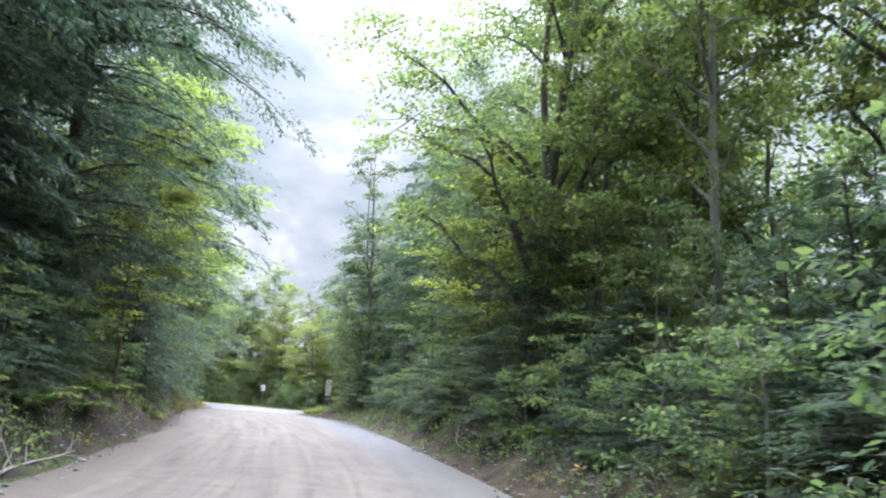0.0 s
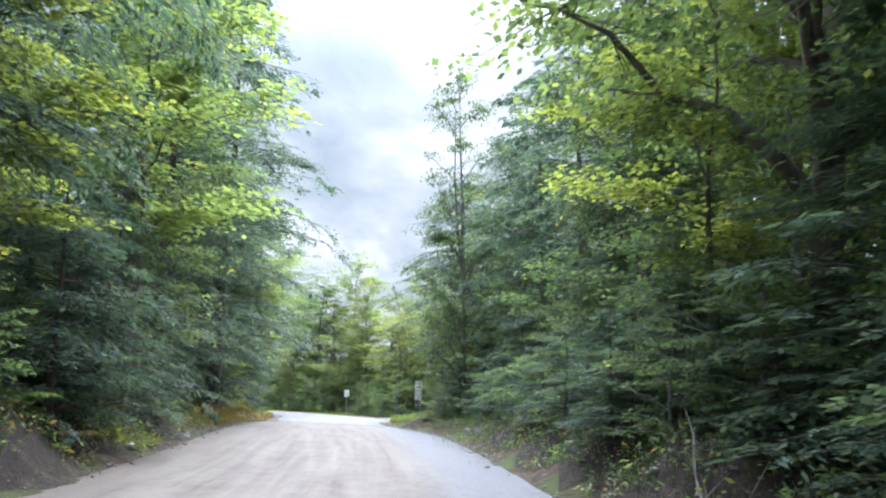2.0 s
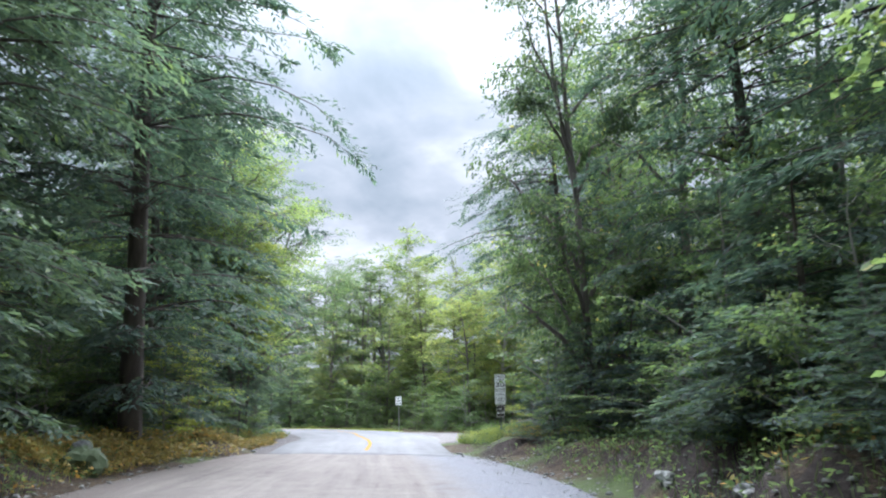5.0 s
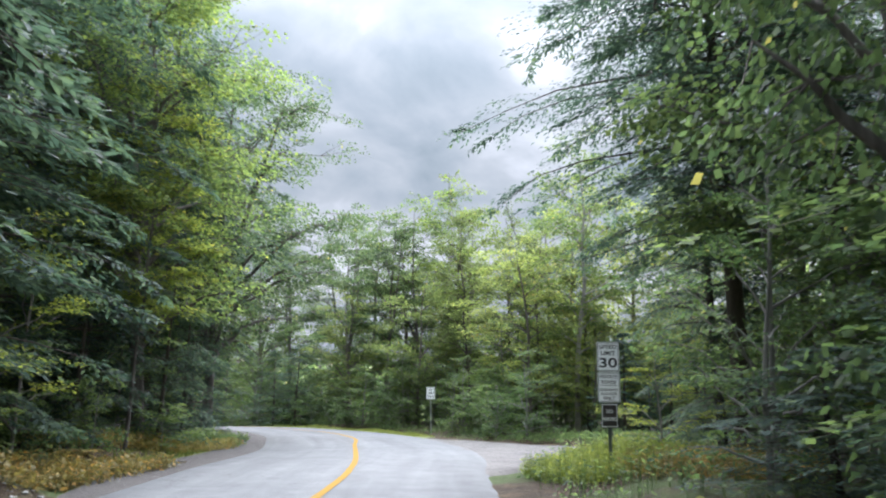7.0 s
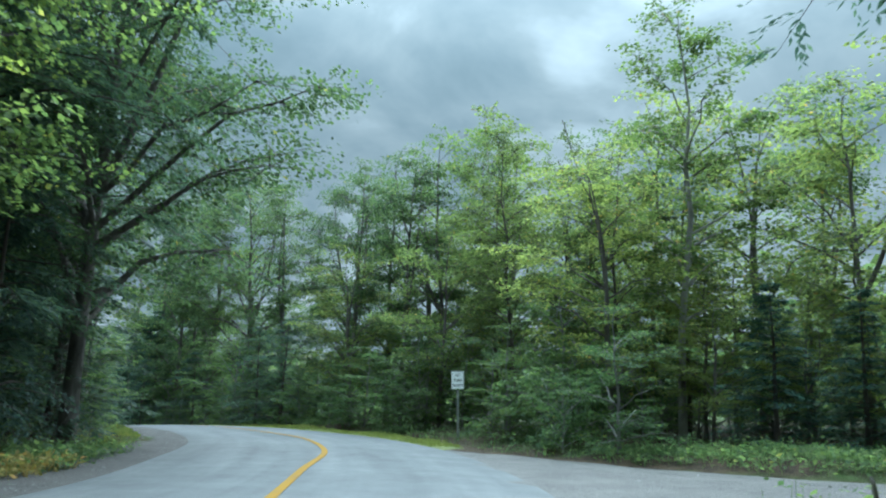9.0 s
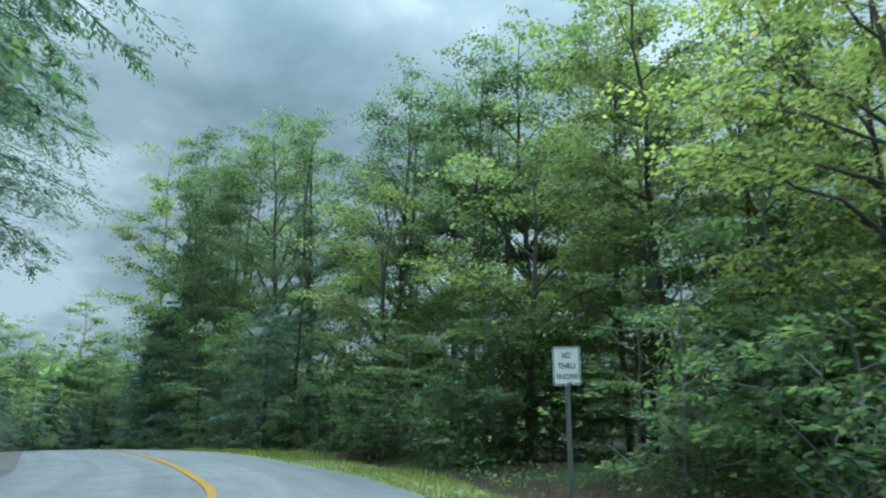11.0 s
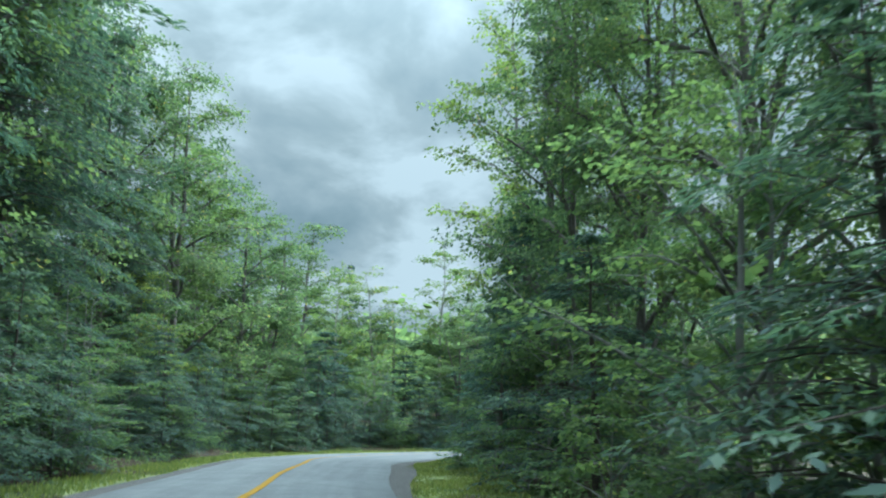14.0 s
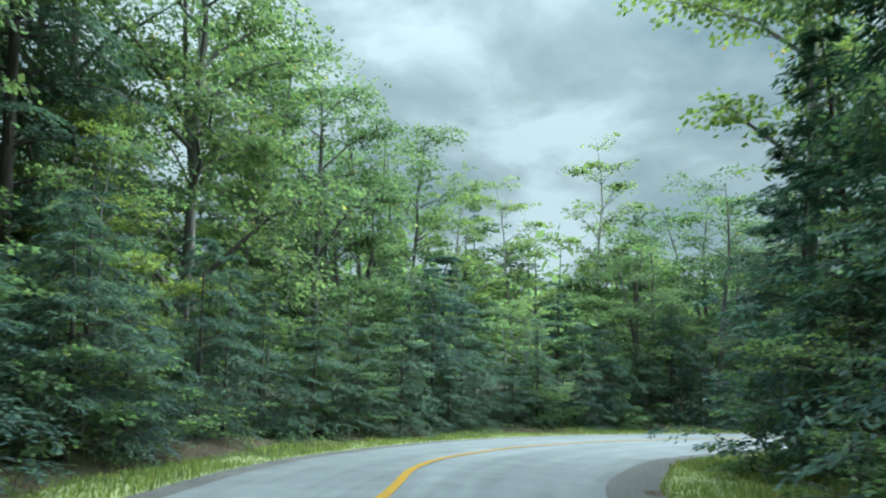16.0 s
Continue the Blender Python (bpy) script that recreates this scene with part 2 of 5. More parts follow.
def asphalt_material():
    m, nt, p, out = material("worn_asphalt")
    c = world_pos(nt)
    fine = noise_tex(nt, c, 55.0, 3.0, 0.7)
    mid = noise_tex(nt, c, 1.3, 5.0, 0.6)
    big = noise_tex(nt, c, 0.22, 3.0)
    uv = nt.nodes.new("ShaderNodeUVMap")
    sp = nt.nodes.new("ShaderNodeSeparateXYZ")
    nt.links.new(uv.outputs[0], sp.inputs[0])
    st = nt.nodes.new("ShaderNodeCombineXYZ")
    nt.links.new(maths(nt, "MULTIPLY", sp.outputs[0], 7.0), st.inputs[0])
    nt.links.new(maths(nt, "MULTIPLY", sp.outputs[1], 0.05), st.inputs[1])
    streak = noise_tex(nt, st.outputs[0], 1.5, 3.0, 0.6, 0.3)
    f = maths(nt, "ADD", maths(nt, "MULTIPLY", mid, 0.35), maths(nt, "MULTIPLY", big, 0.25))
    f = maths(nt, "ADD", f, maths(nt, "MULTIPLY", streak, 0.4))
    col = ramp(nt, f, [(0.36, (0.066, 0.069, 0.071)), (0.5, (0.098, 0.102, 0.104)), (0.64, (0.133, 0.136, 0.137))])
    grain = ramp(nt, fine, [(0.3, (0.75, 0.75, 0.75)), (0.7, (1.2, 1.2, 1.2))])
    col = mixc(nt, 1.0, col, grain, "MULTIPLY")
    # hairline cracks
    vor = node(nt, "ShaderNodeTexVoronoi", Scale=0.33)
    vor.feature = "DISTANCE_TO_EDGE"
    wob = nt.nodes.new("ShaderNodeVectorMath")
    wob.operation = "ADD"
    nt.links.new(c, wob.inputs[0])
    ncol = node(nt, "ShaderNodeTexNoise", Scale=1.6, Detail=4.0)
    nt.links.new(c, ncol.inputs["Vector"])
    nt.links.new(ncol.outputs["Color"], wob.inputs[1])
    nt.links.new(wob.outputs[0], vor.inputs["Vector"])
    crack = ramp(nt, vor.outputs["Distance"], [(0.0, (1, 1, 1)), (0.006, (0, 0, 0))])
    some = ramp(nt, big, [(0.5, (0, 0, 0)), (0.62, (0.8, 0.8, 0.8))])
    col = mixc(nt, maths(nt, "MULTIPLY", crack, some), col, (0.05, 0.05, 0.05))
    nt.links.new(col, p.inputs["Base Color"])
    p.inputs["Roughness"].default_value = 0.84
    p.inputs["Specular IOR Level"].default_value = 0.2
    bumped(nt, p, fine, 0.35, 0.012)
    return m


def gravel_material(name, dark, light):
    m, nt, p, out = material(name)
    c = world_pos(nt)
    vor = node(nt, "ShaderNodeTexVoronoi", Scale=26.0)
    nt.links.new(c, vor.inputs["Vector"])
    big = noise_tex(nt, c, 0.9, 4.0)
    f = maths(nt, "ADD", maths(nt, "MULTIPLY", vor.outputs["Distance"], 0.55), maths(nt, "MULTIPLY", big, 0.6))
    col = ramp(nt, f, [(0.3, dark), (0.7, light)])
    nt.links.new(col, p.inputs["Base Color"])
    p.inputs["Roughness"].default_value = 0.9
    bumped(nt, p, vor.outputs["Distance"], 0.9, 0.03)
    return m


def ground_material():
    """Leaf litter on the level, bare soil with stones on the steep banks."""
    m, nt, p, out = material("forest_floor")
    c = world_pos(nt)
    geo = nt.nodes.new("ShaderNodeNewGeometry")
    sp = nt.nodes.new("ShaderNodeSeparateXYZ")
    nt.links.new(geo.outputs["True Normal"], sp.inputs[0])
    fine = noise_tex(nt, c, 17.0, 5.0, 0.7)
    mid = noise_tex(nt, c, 2.3, 4.0)
    big = noise_tex(nt, c, 0.3, 3.0)
    f = maths(nt, "ADD", maths(nt, "MULTIPLY", fine, 0.6), maths(nt, "MULTIPLY", mid, 0.4))
    litter = ramp(nt, f, [(0.35, (0.02, 0.015, 0.010)), (0.5, (0.058, 0.042, 0.026)), (0.66, (0.135, 0.095, 0.055))])
    moss = mixc(nt, ramp(nt, maths(nt, "ADD", big, maths(nt, "MULTIPLY", mid, 0.3)), [(0.62, (0, 0, 0)), (0.76, (1, 1, 1))]), litter, (0.06, 0.085, 0.025))
    soil = ramp(nt, f, [(0.35, (0.012, 0.010, 0.008)), (0.5, (0.032, 0.025, 0.020)), (0.68, (0.085, 0.069, 0.056))])
    steep = ramp(nt, maths(nt, "ADD", sp.outputs[2], maths(nt, "MULTIPLY_ADD", mid, 0.2, -0.1)), [(0.80, (1, 1, 1)), (0.93, (0, 0, 0))])
    col = mixc(nt, steep, moss, soil)
    nt.links.new(col, p.inputs["Base Color"])
    p.inputs["Roughness"].default_value = 0.95
    p.inputs["Specular IOR Level"].default_value = 0.2
    bumped(nt, p, f, 1.0, 0.16)
    return m


def verge_material():
    m, nt, p, out = material("verge_turf")
    c = world_pos(nt)
    fine = noise_tex(nt, c, 14.0, 5.0, 0.7)
    mid = noise_tex(nt, c, 1.4, 4.0)
    f = maths(nt, "ADD", maths(nt, "MULTIPLY", fine, 0.5), maths(nt, "MULTIPLY", mid, 0.5))
    col = ramp(nt, f, [(0.34, (0.055, 0.068, 0.024)), (0.5, (0.12, 0.14, 0.040)), (0.66, (0.20, 0.205, 0.07))])
    nt.links.new(col, p.inputs["Base Color"])
    p.inputs["Roughness"].default_value = 0.9
    bumped(nt, p, fine, 0.8, 0.05)
    return m


def rock_material(name="field_stone", lo=0.52, gain=1.0, most=0.7):
    m, nt, p, out = material(name)
    c = world_pos(nt)
    f = noise_tex(nt, c, 5.0, 6.0, 0.65)
    g = noise_tex(nt, c, 1.2, 3.0)
    info = nt.nodes.new("ShaderNodeObjectInfo")
    col = ramp(nt, maths(nt, "ADD", maths(nt, "MULTIPLY", f, 0.7), maths(nt, "MULTIPLY", g, 0.3)), [(0.36, (0.07 * gain, 0.072 * gain, 0.07 * gain)), (0.52, (0.19 * gain, 0.19 * gain, 0.18 * gain)), (0.66, (0.36 * gain, 0.36 * gain, 0.35 * gain))])
    moss = ramp(nt, g, [(lo, (0, 0, 0)), (lo + 0.1, (most, most, most))])
    col = mixc(nt, moss, col, (0.05, 0.075, 0.025))
    nt.links.new(col, p.inputs["Base Color"])
    p.inputs["Roughness"].default_value = 0.85
    bumped(nt, p, f, 0.9, 0.05)
    return m


def paint_material(name, colour, rough=0.5, wear=(0.5, 0.5, 0.5), amount=0.25, scale=9.0, metal=0.0):
    m, nt, p, out = material(name)
    c = world_pos(nt)
    f = noise_tex(nt, c, scale, 6.0, 0.65)
    g = noise_tex(nt, c, scale * 6, 3.0, 0.6)
    w = ramp(nt, maths(nt, "ADD", maths(nt, "MULTIPLY", f, 0.65), maths(nt, "MULTIPLY", g, 0.35)), [(0.52, (0, 0, 0)), (0.62, (amount,) * 3)])
    nt.links.new(mixc(nt, w, colour, wear), p.inputs["Base Color"])
    p.inputs["Roughness"].default_value = rough
    p.inputs["Metallic"].default_value = metal
    bumped(nt, p, g, 0.15, 0.004)
    return m


M_DIRT = dirt_road_material()
M_ASPHALT = asphalt_material()
M_SHOULDER = gravel_material("shoulder_gravel", (0.016, 0.014, 0.013), (0.062, 0.055, 0.050))
M_TRACK = gravel_material("side_track_gravel", (0.032, 0.030, 0.028), (0.118, 0.108, 0.100))
M_GROUND = ground_material()
M_VERGE = verge_material()
M_ROCK = rock_material()
M_MOSSY = rock_material("mossy_stone", 0.40, 0.4, 0.9)
M_YELLOW = paint_material("road_paint_yellow", (0.22, 0.126, 0.01), 0.9, (0.13, 0.1, 0.06), 0.45, 3.0)
M_YELLOW.node_tree.nodes["Principled BSDF"].inputs["Specular IOR Level"].default_value = 0.12
M_SIGN = paint_material("sign_white", (0.88, 0.90, 0.90), 0.4, (0.5, 0.5, 0.47), 0.3)
M_BLACK = paint_material("sign_black", (0.018, 0.018, 0.02), 0.45, (0.06, 0.06, 0.06), 0.3)
M_BROWN = paint_material("sign_dark_brown", (0.028, 0.022, 0.022), 0.45, (0.07, 0.06, 0.06), 0.3)
M_STEEL = paint_material("galvanised_steel", (0.33, 0.34, 0.34), 0.5, (0.22, 0.2, 0.18), 0.5, 7.0, 0.7)
M_POST = paint_material("green_post_paint", (0.05, 0.07, 0.055), 0.5, (0.12, 0.1, 0.08), 0.4)
M_WOOD = bark_material("weathered_wood", (0.07, 0.06, 0.05), (0.22, 0.20, 0.175), 5.0)


# ---- mesh helpers ----
def quads_mesh(name, verts, faces, mat, smooth=False, uvs=None):
    """One mesh of quads from arrays: verts (n, 3), faces (m, 4)."""
    verts = np.ascontiguousarray(verts, dtype=np.float32)
    faces = np.ascontiguousarray(faces, dtype=np.int32)
    me = bpy.data.meshes.new(name)
    me.vertices.add(len(verts))
    me.vertices.foreach_set("co", verts.ravel())
    me.loops.add(faces.size)
    me.loops.foreach_set("vertex_index", faces.ravel())
    me.polygons.add(len(faces))
    me.polygons.foreach_set("loop_start", np.arange(0, faces.size, 4, dtype=np.int32))
    if uvs is not None:
        layer = me.uv_layers.new(name="UVMap")
        layer.data.foreach_set("uv", np.ascontiguousarray(uvs[faces.ravel()], dtype=np.float32).ravel())
    me.update(calc_edges=True)
    if smooth:
        me.polygons.foreach_set("use_smooth", np.ones(len(faces), dtype=bool))
    me.materials.append(mat)
    return me


class Pile:
    """Collects quads."""

    def __init__(self):
        self.v, self.f, self.n = [], [], 0

    def add(self, v, f):
        v = np.asarray(v, float).reshape(-1, 3)
        self.v.append(v)
        self.f.append(np.asarray(f, int).reshape(-1, 4) + self.n)
        self.n += len(v)

    def tube(self, pts, radii, k=6):
        pts = np.asarray(pts, float)
        radii = np.asarray(radii, float)
        t = np.gradient(pts, axis=0)
        t /= np.linalg.norm(t, axis=1, keepdims=True) + 1e-9
        ref = np.where(np.abs(t[:, 2:3]) > 0.9, [[1.0, 0, 0]], [[0, 0, 1.0]])
        a = np.cross(t, ref)
        a /= np.linalg.norm(a, axis=1, keepdims=True) + 1e-9
        b = np.cross(t, a)
        ang = np.linspace(0, 2 * np.pi, k, endpoint=False)
        ring = pts[:, None] + radii[:, None, None] * (np.cos(ang)[None, :, None] * a[:, None] + np.sin(ang)[None, :, None] * b[:, None])
        n = len(pts)
        i, j = np.meshgrid(np.arange(n - 1), np.arange(k), indexing="ij")
        j2 = (j + 1) % k
        f = np.stack([i * k + j, i * k + j2, (i + 1) * k + j2, (i + 1) * k + j], -1)
        self.add(ring, f)

    def sticks(self, a, b, r0, r1):
        """Many straight three-sided twigs from a to b."""
        a, b = np.asarray(a, float), np.asarray(b, float)
        t = b - a
        t /= np.linalg.norm(t, axis=1, keepdims=True) + 1e-9
        ref = np.where(np.abs(t[:, 2:3]) > 0.9, [[1.0, 0, 0]], [[0, 0, 1.0]])
        u = np.cross(t, ref)
        u /= np.linalg.norm(u, axis=1, keepdims=True) + 1e-9
        w = np.cross(t, u)
        ang = np.array([0, 2.094, 4.189])
        off = np.cos(ang)[None, :, None] * u[:, None] + np.sin(ang)[None, :, None] * w[:, None]
        v = np.concatenate([a[:, None] + off * r0, b[:, None] + off * r1], 1)
        f = np.array([[0, 1, 4, 3], [1, 2, 5, 4], [2, 0, 3, 5]])
        self.add(v, f[None] + 6 * np.arange(len(a))[:, None, None])

    def leaves(self, p, d, n, length, width):
        """Folded diamond blades from base p along d, with face normal n."""
        p, d, n = (np.asarray(x, float) for x in (p, d, n))
        d = d / (np.linalg.norm(d, axis=1, keepdims=True) + 1e-9)
        s = np.cross(d, n)
        s /= np.linalg.norm(s, axis=1, keepdims=True) + 1e-9
        n = np.cross(s, d)
        length, width = np.asarray(length)[:, None], np.asarray(width)[:, None]
        mid = p + d * length * 0.45 - n * width * 0.12
        v = np.stack([p, mid - s * width * 0.5, p + d * length - n * length * 0.1, mid + s * width * 0.5], 1)
        f = np.arange(4 * len(p)).reshape(-1, 4)
        self.add(v, f)

    def mesh(self, name, mat, smooth=False):
        return quads_mesh(name, np.concatenate(self.v), np.concatenate(self.f), mat, smooth)


def part(name, data, parent, label=""):
    """One mesh under a thing or a part."""
    ob = new(name, data)
    ob.parent = parent
    return tagged(ob, label)


def bm_mesh(name, bm, mat):
    me = bpy.data.meshes.new(name)
    bm.to_mesh(me)
    bm.free()
    me.materials.append(mat)
    return me


def smoothstep(a, b, x):
    t = np.clip((x - a) / (b - a), 0, 1)
    return t * t * (3 - 2 * t)


def spline(points, step=0.5):
    """Catmull-Rom through the stations, about evenly spaced."""
    p = np.asarray(points, float)
    p = np.vstack([2 * p[0] - p[1], p, 2 * p[-1] - p[-2]])
    out = []
    for i in range(1, len(p) - 2):
        n = max(2, int(np.linalg.norm(p[i + 1] - p[i]) / step))
        t = np.linspace(0, 1, n, endpoint=False)[:, None]
        a, b, c, d = p[i - 1], p[i], p[i + 1], p[i + 2]
        out.append(0.5 * (2 * b + (c - a) * t + (2 * a - 5 * b + 4 * c - d) * t**2 + (3 * b - a - 3 * c + d) * t**3))
    out.append(p[-2:-1])
    return np.vstack(out)


# ---- plan: the edges of the roads (left x, y, right x, y) ----
DIRT = [(1.5, -25, 8.5, -25), (-0.6, -8, 5.2, -8), (-2.4, 0, 3.6, 0), (-4.4, 10.4, 2.0, 11.5), (-5.6, 15, 0.9, 17.5), (-8.3, 25, -0.9, 26.5),
        (-11.2, 34, -2.8, 35), (-14.3, 43.2, -4.9, 43.5), (-16.2, 50, -7.3, 50.5), (-17.3, 56.2, -9.6, 55.4)]
PAVED = [(-16.2, 55.3, -9.6, 54.1), (-18.0, 60.2, -11.4, 60.0), (-18.8, 62.5, -12.2, 62.8), (-20.4, 67.7, -13.5, 68.0), (-22.5, 72.0, -15.2, 72.4),
         (-25.6, 77.3, -18.9, 79.0), (-29.3, 81.5, -23.4, 84.2), (-32.8, 84.3, -28.8, 88.0), (-38.4, 88.5, -35.4, 92.4), (-41.9, 90.6, -39.2, 94.5),
         (-46.3, 92.9, -44.2, 97.1), (-51.0, 95.6, -48.5, 99.7), (-55.4, 98.1, -52.4, 102.3), (-59.6, 100.6, -55.9, 104.6), (-63.0, 103.4, -58.4, 107.0),
         (-67.3, 108.5, -61.2, 110.6), (-70.0, 114.5, -63.1, 115.2), (-70.8, 122, -64.4, 121.6), (-70, 130, -63.8, 128.5), (-67.5, 139, -61.5, 137)]
SIDE = [(-19.0, 79.6, -12.4, 63.5), (-14.6, 77.2, -11.2, 68.6), (-11.5, 75.8, -9.8, 70.3), (-7, 75.6, -6.5, 70.8), (2, 76.5, 2, 71.8), (14, 80, 15.5, 75.5), (30, 88, 32, 83.5)]
dirt, paved, side = (spline(s) for s in (DIRT, PAVED, SIDE))
road = np.vstack([dirt[dirt[:, 1] < 54.5], paved])


def slope_z(x, y):
    """The land falls away gently past the crest of the paved road."""
    u = -0.8 * np.asarray(x, float) + 0.6 * np.asarray(y, float)
    a = np.clip(u - 74, 0, 16)
    b = np.clip(u - 90, 0, 28)
    c = np.clip(u - 118, 0, 40)
    return -0.075 * a**2 / 32 - 0.075 * b - 0.075 * (c - c**2 / 80)


def off_road(x, y, edges):
    """Metres outside the edges of a road (negative on it), the side (1 left, -1 right) and the station."""
    x, y = np.ravel(x), np.ravel(y)
    l, r = edges[:, :2], edges[:, 2:]
    m = (l + r) / 2
    w = r - l
    half = np.linalg.norm(w, axis=1) / 2
    w = w / (2 * half[:, None])
    best = np.zeros(len(x), int)
    for s in range(0, len(x), 20000):
        q = np.stack([x[s:s + 20000], y[s:s + 20000]], -1)
        best[s:s + 20000] = ((q[:, None] - m[None]) ** 2).sum(-1).argmin(1)
    q = np.stack([x, y], -1) - m[best]
    lat = (q * w[best]).sum(-1)
    alng = np.abs(q[:, 0] * w[best][:, 1] - q[:, 1] * w[best][:, 0])
    out = np.where(np.abs(lat) < half[best], np.maximum(np.abs(lat) - half[best], alng - 1.5), np.hypot(np.abs(lat) - half[best], np.maximum(alng - 1.5, 0)))
    return out, np.where(lat < 0, 1, -1), best


ROAD_Y = (road[:, 1] + road[:, 3]) / 2


def wobble(x, y, scale, seed=0.0):
    """Cheap smooth unevenness."""
    x, y = np.asarray(x) * scale, np.asarray(y) * scale
    return (np.sin(x * 1.3 + 2.1 * seed + np.sin(y * 0.9 + seed)) + np.sin(y * 1.7 - seed + np.sin(x * 1.1 + 1.7)) + 0.5 * np.sin(x * 3.1 + y * 2.3 + seed)) / 2.5


def land(x, y, roadbed=True):
    """Height of the ground."""
    shape = np.shape(x)
    x, y = np.ravel(np.asarray(x, float)), np.ravel(np.asarray(y, float))
    d, sd, at = off_road(x, y, road)
    ds, _, _ = off_road(x, y, side)
    yy = ROAD_Y[at]
    left = np.interp(yy, [-30, 5, 18, 38, 48, 58, 80, 200], [0.8, 1.0, 1.15, 1.0, 0.55, 0.45, 0.25, 0.2])
    right = np.interp(yy, [-30, 0, 14, 22, 40, 50, 58, 68, 80, 200], [0.5, 0.55, 0.6, 1.05, 1.0, 0.6, 0.35, 0.2, 0.1, 0.1])
    h = np.where(sd > 0, left, right)
    foot = np.where(yy < 58, 0.1, 1.3)
    bank = h * smoothstep(foot, foot + 1.5, d + 0.35 * wobble(x, y, 0.9, 2.0))
    rise = 0.02 * np.clip(d - 2, 0, 40)
    rough = (0.10 * wobble(x, y, 0.55, 1.0) + 0.05 * wobble(x, y, 2.2, 3.0)) * smoothstep(0.1, 1.2, d)
    free = smoothstep(-0.2, 1.6, ds)
    z = slope_z(x, y) + (bank + rise + rough) * free
    if roadbed:
        z -= 0.07 * (1 - smoothstep(-0.25, 0.05, np.minimum(d, ds)))
    far = np.hypot(x + 30, y - 60)
    z += 48 * smoothstep(240, 800, far) * (0.75 + 0.35 * wobble(x, y, 0.006, 5.0))
    return z.reshape(shape)


# ---- ground, one sheet to the horizon ----
def unit(a):
    return a / (np.linalg.norm(a, axis=-1, keepdims=True) + 1e-9)


def make_ground():
    fine_x, fine_y = np.arange(-100, 26, 0.5), np.arange(-14, 136, 0.5)
    far = np.array([1.5, 3, 5, 8, 12, 18, 26, 36, 50, 70, 95, 130, 180, 250, 350, 500, 750, 1100, 1700, 2600])
    xs = np.r_[fine_x[0] - far[::-1], fine_x, fine_x[-1] + far]
    ys = np.r_[fine_y[0] - far[::-1], fine_y, fine_y[-1] + far]
    gx, gy = np.meshgrid(xs, ys, indexing="ij")
    gz = land(gx, gy)
    n, m = gx.shape
    idx = np.arange(n * m).reshape(n, m)
    f = np.stack([idx[:-1, :-1], idx[1:, :-1], idx[1:, 1:], idx[:-1, 1:]], -1).reshape(-1, 4)
    me = quads_mesh("ground", np.stack([gx, gy, gz], -1).reshape(-1, 3), f, M_GROUND, True)
    tagged(new("ground", me), "forest floor of brown leaf litter with bare soil banks", "ground", kind="structure")


def ribbon(name, edges, across, mat, lift, label, category, crown=0.0, rut=0.0, skirt=0.14):
    """A strip of road between two edges, with some camber and wheel ruts."""
    t = np.linspace(0.0, 1.0, across)
    l, r = edges[:, :2], edges[:, 2:]
    p = l[:, None] * (1 - t)[None, :, None] + r[:, None] * t[None, :, None]
    z = slope_z(p[..., 0], p[..., 1]) + lift + crown * (1 - (2 * t - 1) ** 2)[None]
    if rut:
        z += rut * wobble(p[..., 0], p[..., 1], 1.7, 4.0) - rut * sum(np.exp(-((t - c) / 0.05) ** 2) for c in (0.2, 0.42, 0.6, 0.82))[None]
    run = np.r_[0, np.cumsum(np.linalg.norm(np.diff((l + r) / 2, axis=0), axis=1))]
    uv = np.stack(np.broadcast_arrays(t[None, :], run[:, None]), -1)
    if skirt:
        # the edges of the strip slope down into the ground
        p, uv = np.pad(p, ((1, 1), (1, 1), (0, 0)), "edge"), np.pad(uv, ((1, 1), (1, 1), (0, 0)), "edge")
        z = np.pad(z, 1, "edge")
        for a, b in (((slice(None), 0), (slice(None), 2)), ((slice(None), -1), (slice(None), -3)), ((0,), (2,)), ((-1,), (-3,))):
            p[a] += unit(p[a] - p[b]) * skirt * 2
            z[a] -= skirt
    n, m = z.shape
    uv = uv.reshape(-1, 2)
    idx = np.arange(n * m).reshape(n, m)
    f = np.stack([idx[:-1, :-1], idx[:-1, 1:], idx[1:, 1:], idx[1:, :-1]], -1).reshape(-1, 4)
    me = quads_mesh(name, np.concatenate([p, z[..., None]], -1).reshape(-1, 3), f, mat, True, uv)
    return tagged(new(name, me), label, category, kind="structure")


def offset_edges(edges, which, near, far_off):
    """A strip beside a road: from near to far_off metres outside its left or right edge."""
    l, r = edges[:, :2], edges[:, 2:]
    w = (r - l) / np.linalg.norm(r - l, axis=1, keepdims=True)
    base, out = (l, -w) if which == "left" else (r, w)
    near, far_off = np.asarray(near), np.asarray(far_off)
    a = base + out * near.reshape(-1, 1) if near.ndim else base + out * near
    b = base + out * far_off.reshape(-1, 1) if far_off.ndim else base + out * far_off
    return np.hstack([b, a]) if which == "left" else np.hstack([a, b])


make_ground()
ribbon("dirt_road", dirt, 33, M_DIRT, 0.0, "tan packed gravel road with darker wheel tracks", "road", 0.05, 0.012)
ribbon("side_track", side, 15, M_TRACK, 0.012, "rutted gravel side track branching off the road", "road", 0.02, 0.02)
ribbon("paved_road", paved, 17, M_ASPHALT, 0.03, "pale worn asphalt road on a bend", "road", 0.05)
pm = (paved[:, 1] + paved[:, 3]) / 2
px = (paved[:, 0] + paved[:, 2]) / 2
